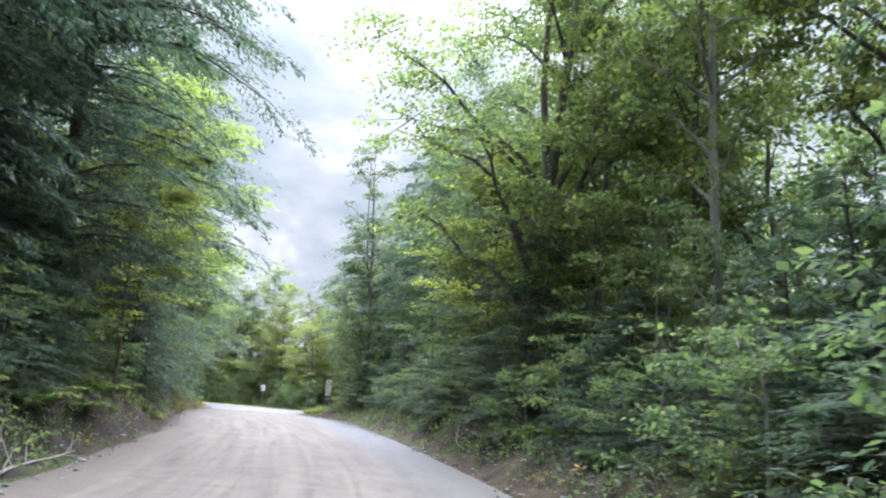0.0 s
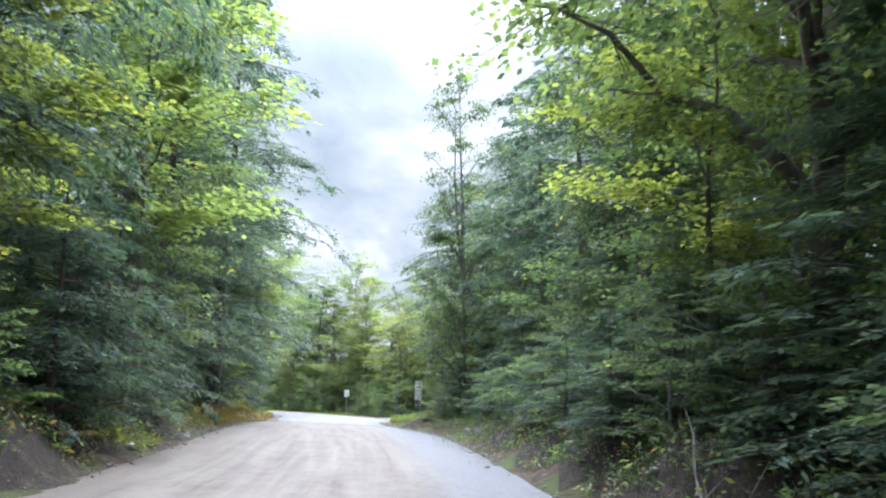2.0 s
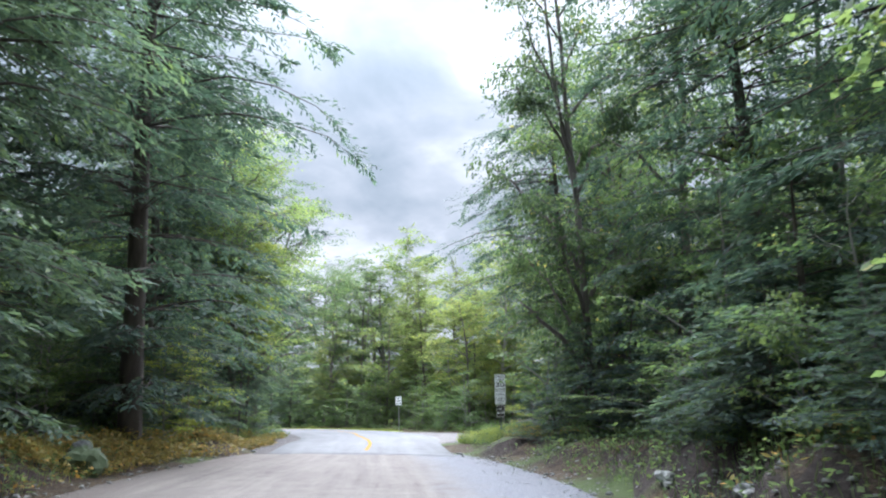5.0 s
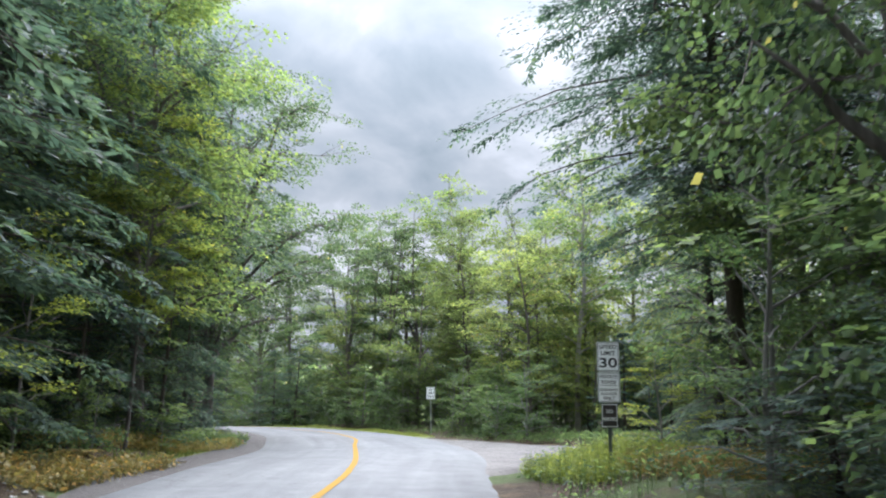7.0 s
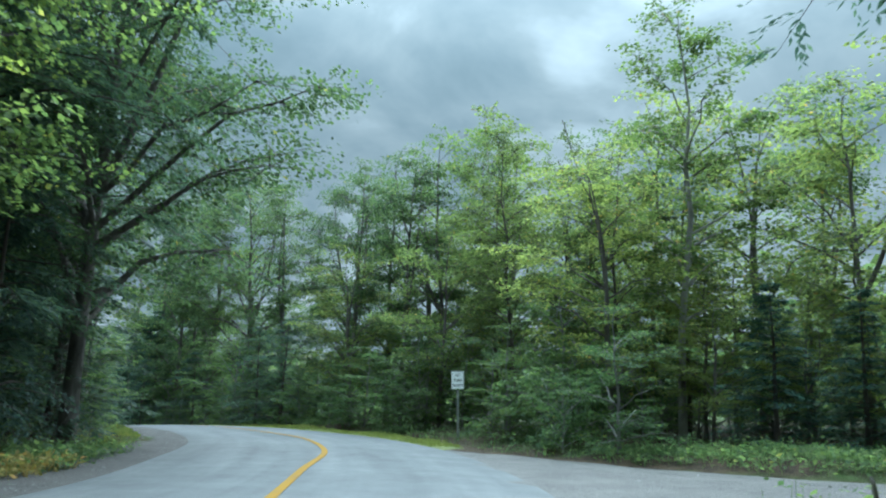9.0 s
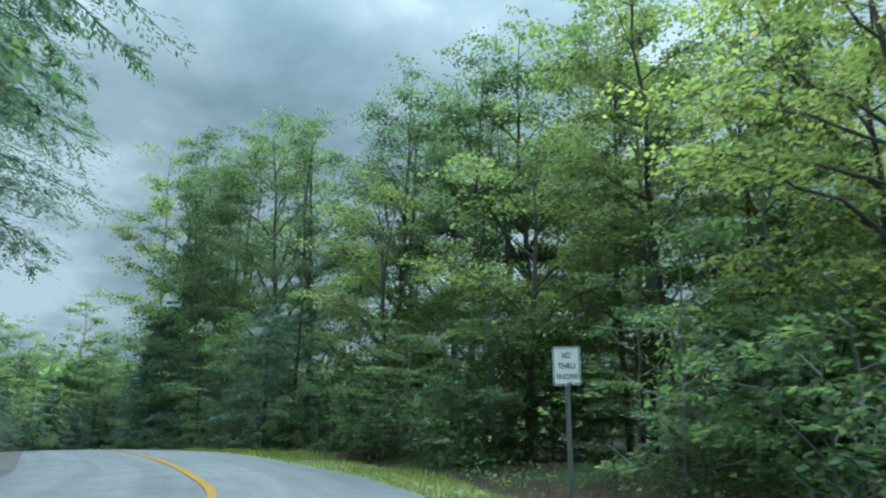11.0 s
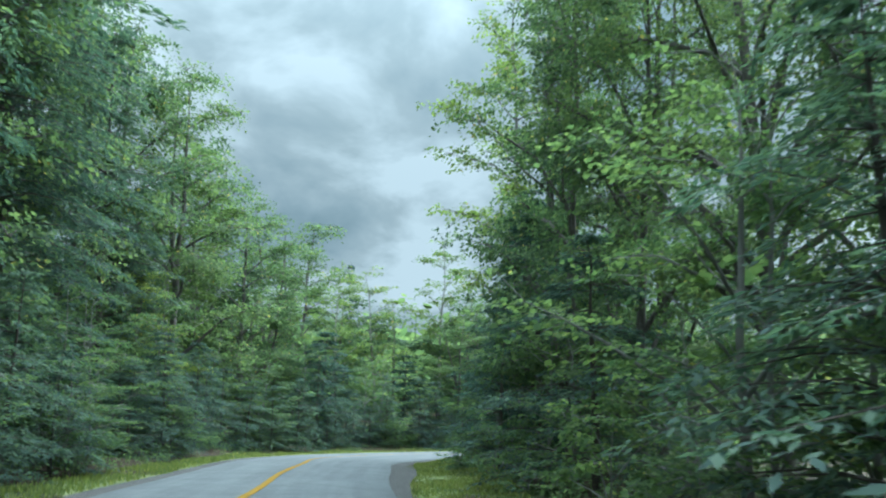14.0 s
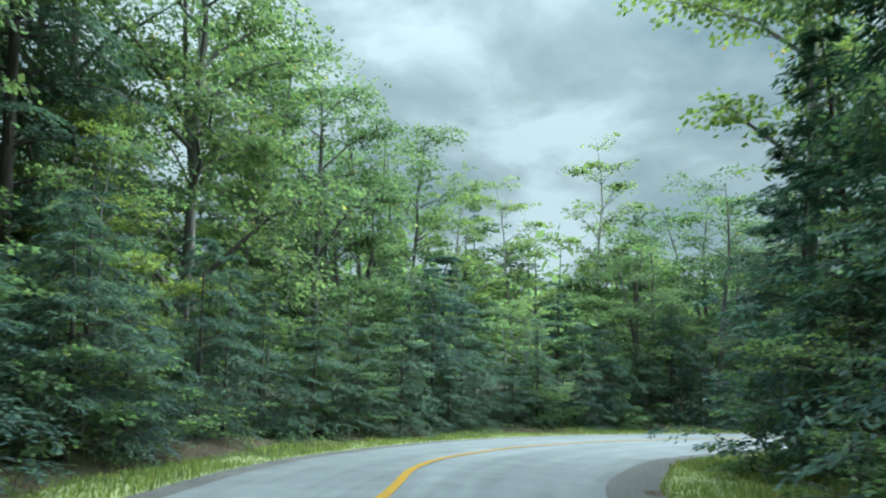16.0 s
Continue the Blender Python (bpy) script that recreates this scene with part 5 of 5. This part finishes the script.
def loose_stones(name, spots, sizes, label, rng):
    """Small angular stones, joined."""
    pile = Pile()
    base = np.array([(-1, -1, -0.6), (1, -1, -0.6), (1, 1, -0.6), (-1, 1, -0.6), (-0.6, -0.7, 0.6), (0.7, -0.5, 0.7), (0.5, 0.7, 0.5), (-0.7, 0.6, 0.65)])
    f = np.array([(0, 3, 2, 1), (4, 5, 6, 7), (0, 1, 5, 4), (1, 2, 6, 5), (2, 3, 7, 6), (3, 0, 4, 7)])
    a = rng.random(len(spots)) * 6.28
    v = base[None] * rng.uniform(0.6, 1.2, (len(spots), 8, 3)) * sizes[:, None, None] * 0.5
    x = v[..., 0] * np.cos(a)[:, None] - v[..., 1] * np.sin(a)[:, None]
    y = v[..., 0] * np.sin(a)[:, None] + v[..., 1] * np.cos(a)[:, None]
    z = np.maximum(land(spots[:, 0], spots[:, 1]), slope_z(spots[:, 0], spots[:, 1]) + 0.01)
    p = np.stack([x + spots[:, 0, None], y + spots[:, 1, None], v[..., 2] * 0.7 + z[:, None] + 0.15 * sizes[:, None]], -1)
    pile.add(p, f[None] + 8 * np.arange(len(spots))[:, None, None])
    tagged(new(name, pile.mesh(name, M_ROCK)), label, "stones", kind="stuff")


def edge_spots(n, which, y0, y1, lo, hi, rng):
    i = rng.choice(np.flatnonzero((ROAD_Y > y0) & (ROAD_Y < y1)), n)
    mid = (road[i, :2] + road[i, 2:]) / 2
    e = road[i, :2] if which == "left" else road[i, 2:]
    return e + unit(e - mid) * rng.uniform(lo, hi, (n, 1)) + rng.normal(0, 0.15, (n, 2))


def fern(x, y, size, mat, seed, label):
    """Arching fronds with paired leaflets."""
    rng = np.random.default_rng(seed)
    z = float(land(np.array([x]), np.array([y]))[0])
    ob = new("fern")
    for i in range(9):
        a = i * 0.7 + rng.normal(0, 0.2)
        ln = size * rng.uniform(0.7, 1.1)
        t = np.linspace(0, 1, 15)
        out = np.column_stack([np.cos(a) * t * ln * 0.85, np.sin(a) * t * ln * 0.85, ln * (0.95 * t - 0.75 * t**2)])
        pile = Pile()
        pile.tube(out[::2], np.linspace(0.008, 0.002, 8), 3)
        s = np.array([-np.sin(a), np.cos(a), 0.0])
        for sg in (-1, 1):
            d = sg * s[None] + 0.35 * np.array([np.cos(a), np.sin(a), -0.3])[None] + rng.normal(0, 0.08, (12, 3))
            w = ln * 0.34 * np.sin(np.pi * np.clip(t[2:14] * 0.9 + 0.08, 0, 1)) ** 0.8 + 0.02
            pile.leaves(out[2:14], d, np.tile([0, 0, 1.0], (12, 1)), w, w * 0.32)
        part("frond", pile.mesh("frond", LEAF[mat]), ob)
    ob.matrix_basis = pose(x, y, z - 0.02)
    return tagged(ob, label, "fern", "roadside ferns")


def dead_branch(points, thick, seed, label):
    """A bare fallen limb with side twigs."""
    rng = np.random.default_rng(seed)
    p = spline(np.asarray(points, float), 0.15)
    p[:, :2] += np.cumsum(rng.normal(0, 0.008, (len(p), 2)), 0)
    pile = Pile()
    pile.tube(p, thick * np.linspace(1, 0.25, len(p)), 6)
    for i in range(2, len(p) - 2, 3):
        d = unit(p[i + 1] - p[i] + rng.normal(0, 0.12, 3))
        q = p[i] + np.linspace(0, 1, 4)[:, None] * (d + [0, 0, 0.25]) * rng.uniform(0.25, 0.7)
        pile.tube(q, thick * np.linspace(0.45, 0.1, 4), 4)
    return tagged(new("fallen_branch", pile.mesh("fallen_branch", M_WOOD, True)), label, "branch")


def on_land(points):
    """x, y and a height above the ground, as world places."""
    return [(x, y, float(land(np.array([x]), np.array([y]))[0]) + h) for x, y, h in points]


def stump(x, y, r, h):
    rng = np.random.default_rng(3)
    pile = Pile()
    k, rows = 18, 7
    a = np.linspace(0, 2 * np.pi, k, endpoint=False)
    lobes = 1 + 0.12 * np.sin(3 * a + 1) + 0.07 * np.sin(7 * a)
    v = []
    for i in range(rows):
        t = i / (rows - 1)
        rr = r * (1.5 - 0.5 * min(1, t * 2.2)) * (1 + (lobes - 1) * (1.6 - t))
        zz = h * t + (rng.normal(0, 0.05 * h, k) if i == rows - 1 else 0) - 0.1
        v.append(np.column_stack([rr * np.cos(a), rr * np.sin(a), np.broadcast_to(zz, k)]))
    v.append(np.column_stack([0.3 * r * np.cos(a), 0.3 * r * np.sin(a), np.full(k, h * 0.8)]))
    i, j = np.meshgrid(np.arange(rows), np.arange(k), indexing="ij")
    f = np.stack([i * k + j, i * k + (j + 1) % k, (i + 1) * k + (j + 1) % k, (i + 1) * k + j], -1)
    pile.add(np.concatenate(v), f)
    ob = new("tree_stump", pile.mesh("tree_stump", M_WOOD, True))
    ob.matrix_basis = pose(x, y, float(land(np.array([x]), np.array([y]))[0]), 4, -5, 0)
    tagged(ob, "weathered grey tree stump on the bank", "stump")


def weed_patch(name, cx, cy, rx, ry, n, height, mat, label, rng, leaf=0.2):
    """Tangled tall weeds over a patch of ground."""
    a, q = rng.random(n) * 6.28, np.sqrt(rng.random(n))
    weeds_at(name, cx + rx * q * np.cos(a), cy + ry * q * np.sin(a), height, mat, label, rng, leaf)


def weeds_at(name, x, y, height, mat, label, rng, leaf):
    d = off_road(x, y, road)[0]
    ds = off_road(x, y, side)[0]
    ok = (d > 0.25) & (ds > 0.1)
    x, y = x[ok], y[ok]
    z = land(x, y)
    per = 5
    h = height * rng.uniform(0.4, 1.0, len(x))
    b = rng.random((len(x), per)) * 6.28
    p = np.stack([x[:, None] + 0.1 * np.cos(b), y[:, None] + 0.1 * np.sin(b), z[:, None] + h[:, None] * rng.uniform(0.2, 1.0, b.shape)], -1)
    dd = np.stack([np.cos(b), np.sin(b), rng.normal(0.1, 0.5, b.shape)], -1)
    nn = rng.normal(0, 0.4, dd.shape) + [0, 0, 1.0]
    ln = leaf * rng.uniform(0.6, 1.3, len(x) * per)
    pile = Pile()
    pile.leaves(p.reshape(-1, 3), dd.reshape(-1, 3), nn.reshape(-1, 3), ln, ln * rng.uniform(0.3, 0.6, len(ln)))
    foot = np.column_stack([x, y, z - 0.02])
    pile.sticks(foot, foot + np.column_stack([rng.normal(0, 0.06, (len(x), 2)), h]), 0.006, 0.003)
    tagged(new(name, pile.mesh(name, LEAF[mat])), label, "weeds", kind="stuff")


rng = np.random.default_rng(77)
rock(-16.3, 46.2, 0.85, 0.75, 3.1, "large dark mossy boulder at the foot of the bank", M_MOSSY)
rock(0.15, 34.1, 0.42, 0.7, 7.4, "pale grey rock lodged in the soil bank")
for k, (x, y, q) in enumerate([(-0.2, 27.6, 0.3), (-4.0, 43.6, 0.28), (-3.3, 40.5, 0.22), (1.9, 18.3, 0.26), (-9.9, 28.6, 0.24), (-8.9, 25.3, 0.2), (-17.6, 52.6, 0.3), (-19.2, 57.8, 0.22), (-12.4, 36.4, 0.25)]):
    rock(x, y, q, 0.65, 1.3 * k + 0.7, "small grey rock at the edge of the gravel road")
st = np.vstack([edge_spots(1500, "left", -5, 56, -0.2, 1.6, rng), edge_spots(1300, "right", 5, 57, -0.1, 1.6, rng)])
loose_stones("bank_stones", st, 0.015 + 0.11 * rng.random(len(st)) ** 2.6, "loose stones on the soil banks", rng)
st = np.vstack([edge_spots(2000, "right", 30, 57, -1.2, 0.3, rng), edge_spots(900, "left", -5, 58, -0.4, 0.3, rng)])
loose_stones("road_gravel", st, rng.uniform(0.012, 0.032, len(st)), "loose grey gravel along the road edge", rng)
i, w = rng.integers(0, len(side), 700), rng.uniform(0.03, 0.97, (700, 1))
st = side[i, :2] * w + side[i, 2:] * (1 - w) + rng.normal(0, 0.1, (700, 2))
loose_stones("track_stones", st, 0.012 + 0.05 * rng.random(700) ** 2.2, "loose stones scattered over the side track", rng)
st = edge_spots(1300, "left", 58, 86, 0.1, 1.3, rng)
loose_stones("shoulder_stones", st, rng.uniform(0.015, 0.05, len(st)), "loose dark gravel on the shoulder", rng)
for k, (x, y) in enumerate([(-7.1, 17.0), (-8.3, 20.4), (-6.4, 13.8), (-5.9, 11.0), (-9.4, 24.0), (-7.9, 18.8), (-10.6, 27.2), (-13.4, 36.2), (-12.9, 33.4), (-6.9, 15.2), (-5.3, 8.9), (3.4, 12.9), (3.0, 16.2), (4.6, 9.8)]):
    fern(x, y, 0.75 + 0.35 * ((k * 7) % 5) / 5, "fern", 100 + k, "green fern arching over the soil bank")
for k, (x, y) in enumerate([(-9.7, 26.0), (-11.3, 30.0), (-12.3, 33.0), (-17.9, 53.2), (-18.6, 54.6), (-19.8, 58.6), (-20.9, 61.0)]):
    fern(x, y, 0.8, "bracken", 200 + k, "yellowing bracken on the bank")
stump(-8.8, 18.0, 0.32, 0.75)
dead_branch(on_land([(-4.3, 9.2, 0.06), (-4.7, 10.6, 0.08), (-4.9, 12.0, 0.12), (-5.4, 13.6, 0.1)]), 0.035, 1, "bare grey branch lying along the road edge")
dead_branch(on_land([(-1.9, 33.6, 0.02), (-1.4, 34.0, 0.5), (-1.0, 34.4, 0.95)]), 0.025, 2, "bare stick leaning against the bank")
dead_branch(on_land([(-26.8, 91.2, 0.0), (-26.0, 90.7, 1.3), (-25.2, 90.2, 2.0), (-24.2, 89.9, 2.5)]), 0.045, 4, "pale dead limb leaning among the saplings")
dead_branch(on_land([(1.2, 19.4, 0.05), (1.0, 21.0, 0.25), (1.2, 22.6, 0.2)]), 0.03, 5, "bare branch lying on the soil bank")
weed_patch("sign_weeds", -9.7, 64.6, 1.9, 3.4, 3400, 0.45, "golden", "bright yellow-green weeds round the sign post", rng, 0.07)
weed_patch("dry_ferns", -7.6, 62.8, 1.8, 3.2, 1700, 0.4, "bracken", "dry brown and yellow ferns beside the sign", rng, 0.09)
weed_patch("track_weeds", -8.0, 78.6, 7.0, 2.6, 2200, 0.3, "beech", "low green weeds along the side track", rng, 0.12)
weed_patch("verge_weeds", -19.2, 57.0, 1.6, 5.0, 2200, 0.4, "bracken", "brown and yellow dry weeds at the forest edge", rng, 0.12)
weed_patch("verge_bracken", -22.4, 65.5, 0.9, 4.5, 1200, 0.38, "bracken", "brown dry bracken at the edge of the grass", rng, 0.10)
weed_patch("verge_greens", -23.6, 68.0, 1.6, 6.5, 1500, 0.4, "beech", "green weeds above the gravel shoulder", rng, 0.12)
weed_patch("roadside_weeds", -16.9, 49.0, 1.5, 5.5, 1900, 0.45, "bracken", "brown and yellow weeds above the boulder", rng, 0.13)
weed_patch("bank_weeds", -10.6, 29.0, 0.9, 3.2, 420, 0.3, "golden", "yellow-green plants trailing down the bank", rng, 0.12)
for name, which, y0, y1, n, mat, label in [
        ("bank_greens", "left", 6, 48, 900, "beech", "small green plants rooted in the soil bank"),
        ("bank_bracken", "left", 16, 46, 420, "bracken", "brown and yellow bracken on the soil bank"),
        ("bank_seedlings", "right", 8, 52, 900, "beech", "small green seedlings and leaves on the soil bank"),
        ("bank_litter", "right", 8, 42, 130, "bracken", "withered brown stalks on the soil bank")]:
    p = edge_spots(n, which, y0, y1, 0.4, 2.0, rng)
    weeds_at(name, p[:, 0], p[:, 1], 0.32, mat, label, rng, 0.11)


def stake(x, y, h, lean):
    bm = bmesh.new()
    bmesh.ops.create_cube(bm, size=1, matrix=Matrix.Translation((0, 0, h / 2 - 0.1)) @ Matrix.Diagonal((0.05, 0.04, h + 0.2, 1)))
    for v in bm.verts:
        if v.co.z > h / 2:
            v.co.x *= 0.6
            v.co.z += 0.03 * (1 if v.co.y > 0 else -1)
    bmesh.ops.bevel(bm, geom=bm.edges, offset=0.006, segments=1, affect="EDGES")
    ob = new("wooden_stake", bm_mesh("wooden_stake", bm, M_WOOD))
    ob.matrix_basis = pose(x, y, float(land(np.array([x]), np.array([y]))[0]), 0, lean, 20)
    tagged(ob, "short weathered wooden stake beside the side track", "stake", "wooden stakes")


stake(-10.7, 67.4, 0.55, -8)
stake(-9.9, 67.6, 0.5, -5)


# ---- signs ----
def plate(w, h, t, corner):
    bm = bmesh.new()
    pts = []
    for cx, cy, a0 in ((w / 2 - corner, h / 2 - corner, 0), (-w / 2 + corner, h / 2 - corner, 90), (-w / 2 + corner, -h / 2 + corner, 180), (w / 2 - corner, -h / 2 + corner, 270)):
        for k in range(5):
            a = radians(a0 + 22.5 * k)
            pts.append((cx + corner * math.cos(a), cy + corner * math.sin(a)))
    front = [bm.verts.new((x, -t / 2, z)) for x, z in pts]
    back = [bm.verts.new((x, t / 2, z)) for x, z in pts]
    bm.faces.new(front[::-1])
    bm.faces.new(back)
    n = len(pts)
    for i in range(n):
        bm.faces.new((front[i], front[(i + 1) % n], back[(i + 1) % n], back[i]))
    bmesh.ops.recalc_face_normals(bm, faces=bm.faces)
    return bm


def border(w, h, inset, width):
    bm = bmesh.new()
    a, b = (w / 2 - inset, h / 2 - inset), (w / 2 - inset - width, h / 2 - inset - width)
    for x0, x1, z0, z1 in ((-a[0], a[0], b[1], a[1]), (-a[0], a[0], -a[1], -b[1]), (-a[0], -b[0], -b[1], b[1]), (b[0], a[0], -b[1], b[1])):
        bmesh.ops.create_cube(bm, size=1, matrix=Matrix.Translation(((x0 + x1) / 2, 0, (z0 + z1) / 2)) @ Matrix.Diagonal((x1 - x0, 0.002, z1 - z0, 1)))
    return bm


def words(text, height, width, mat):
    cu = bpy.data.curves.new("lettering", "FONT")
    cu.body = text
    cu.align_x, cu.align_y = "CENTER", "CENTER"
    cu.size = 1.0
    cu.extrude = 0.001
    cu.offset = 0.018
    ob = new("lettering", cu)
    bpy.context.view_layer.update()
    me = bpy.data.meshes.new_from_object(ob.evaluated_get(bpy.context.evaluated_depsgraph_get()))
    bpy.data.objects.remove(ob)
    co = np.array([v.co for v in me.vertices])
    lo, hi = co.min(0), co.max(0)
    sx, sz = width / (hi[0] - lo[0]), height / (hi[1] - lo[1])
    mid = (lo + hi) / 2
    out = np.column_stack([(co[:, 0] - mid[0]) * sx, -(co[:, 2] - mid[2]) * 1.0, (co[:, 1] - mid[1]) * sz])
    me.vertices.foreach_set("co", out.astype(np.float32).ravel())
    me.materials.clear()
    me.materials.append(mat)
    me.update()
    return me


def bolt_mesh():
    bm = bmesh.new()
    bmesh.ops.create_cone(bm, cap_ends=True, segments=8, radius1=0.008, radius2=0.005, depth=0.006, matrix=Matrix.Rotation(radians(90), 4, "X"))
    return bm_mesh("bolt", bm, M_STEEL)


def panel(parent, name, z, w, h, face, ink, lines, label, rule=None):
    p = part(name, bm_mesh(name, plate(w, h, 0.004, 0.03), face), parent, label)
    p.location = (0, -0.028, z)
    b = part("border", bm_mesh("border", border(w, h, 0.012, 0.012), ink), p)
    b.location = (0, -0.0035, 0)
    for text, dz, lh, lw in lines:
        t = part("lettering", words(text, lh, lw, ink), p, f"lettering {text}")
        t.location = (0, -0.0035, dz)
    if rule is not None:
        bm = bmesh.new()
        bmesh.ops.create_cube(bm, size=1, matrix=Matrix.Diagonal((w * 0.74, 0.002, 0.009, 1)))
        t = part("rule", bm_mesh("rule", bm, ink), p)
        t.location = (0, -0.0035, rule)
    for dz in (h / 2 - 0.03, -h / 2 + 0.03):
        t = part("bolt", bolt_mesh(), p)
        t.location = (0, -0.005, dz)
    return p


def u_post(height, mat):
    """Flanged channel post, as road signs have."""
    bm = bmesh.new()
    prof = [(-0.04, 0.0), (-0.024, 0.0), (-0.016, 0.024), (0.016, 0.024), (0.024, 0.0), (0.04, 0.0), (0.04, 0.005), (0.027, 0.005), (0.019, 0.03), (-0.019, 0.03), (-0.027, 0.005), (-0.04, 0.005)]
    lo = [bm.verts.new((x, y - 0.02, -0.3)) for x, y in prof]
    hi = [bm.verts.new((x, y - 0.02, height)) for x, y in prof]
    n = len(prof)
    for i in range(n):
        bm.faces.new((lo[i], lo[(i + 1) % n], hi[(i + 1) % n], hi[i]))
    bm.faces.new(hi)
    bmesh.ops.recalc_face_normals(bm, faces=bm.faces)
    return bm_mesh("post", bm, mat)


def speed_sign(x, y, turn):
    ob = new("speed_limit_sign")
    part("post", u_post(2.75, M_POST), ob, "dark green steel channel post")
    panel(ob, "speed_panel", 2.50, 0.457, 0.61, M_SIGN, M_BLACK, [("SPEED", 0.205, 0.085, 0.36), ("LIMIT", 0.075, 0.085, 0.29), ("30", -0.125, 0.2, 0.37)], "white speed limit panel with black lettering")
    panel(ob, "notice_panel", 1.875, 0.457, 0.61, M_SIGN, M_BLACK,
          [("PRIVATE", 0.215, 0.075, 0.36), ("ROADS", 0.105, 0.075, 0.30), ("RESIDENTS", -0.055, 0.055, 0.36), ("& GUESTS", -0.135, 0.055, 0.32), ("ONLY", -0.225, 0.07, 0.24)], "white notice panel with black lettering", 0.035)
    panel(ob, "hunting_panel", 1.30, 0.335, 0.48, M_BROWN, M_SIGN, [("NO", 0.085, 0.08, 0.13), ("HUNTING", -0.07, 0.075, 0.27)], "dark brown panel with white lettering")
    tagged(ob, "speed limit and private roads panels on a steel post", "road sign")
    ob.matrix_basis = pose(x, y, 0.0, 0, 0, turn)


def truck_sign(x, y, turn):
    ob = new("no_trucking_sign")
    part("post", u_post(2.3, M_STEEL), ob, "grey galvanised channel post")
    panel(ob, "sign_panel", 2.09, 0.457, 0.62, M_SIGN, M_BLACK, [("NO", 0.17, 0.095, 0.14), ("THRU", 0.0, 0.095, 0.28), ("TRUCKING", -0.17, 0.085, 0.36)], "white panel with black lettering")
    tagged(ob, "white no thru trucking sign on a steel post", "road sign")
    ob.matrix_basis = pose(x, y, float(land(np.array([x]), np.array([y]))[0]) - 0.05, 0, -1.5, turn)


speed_sign(-9.64, 63.17, 14)
truck_sign(-20.35, 84.75, 2)
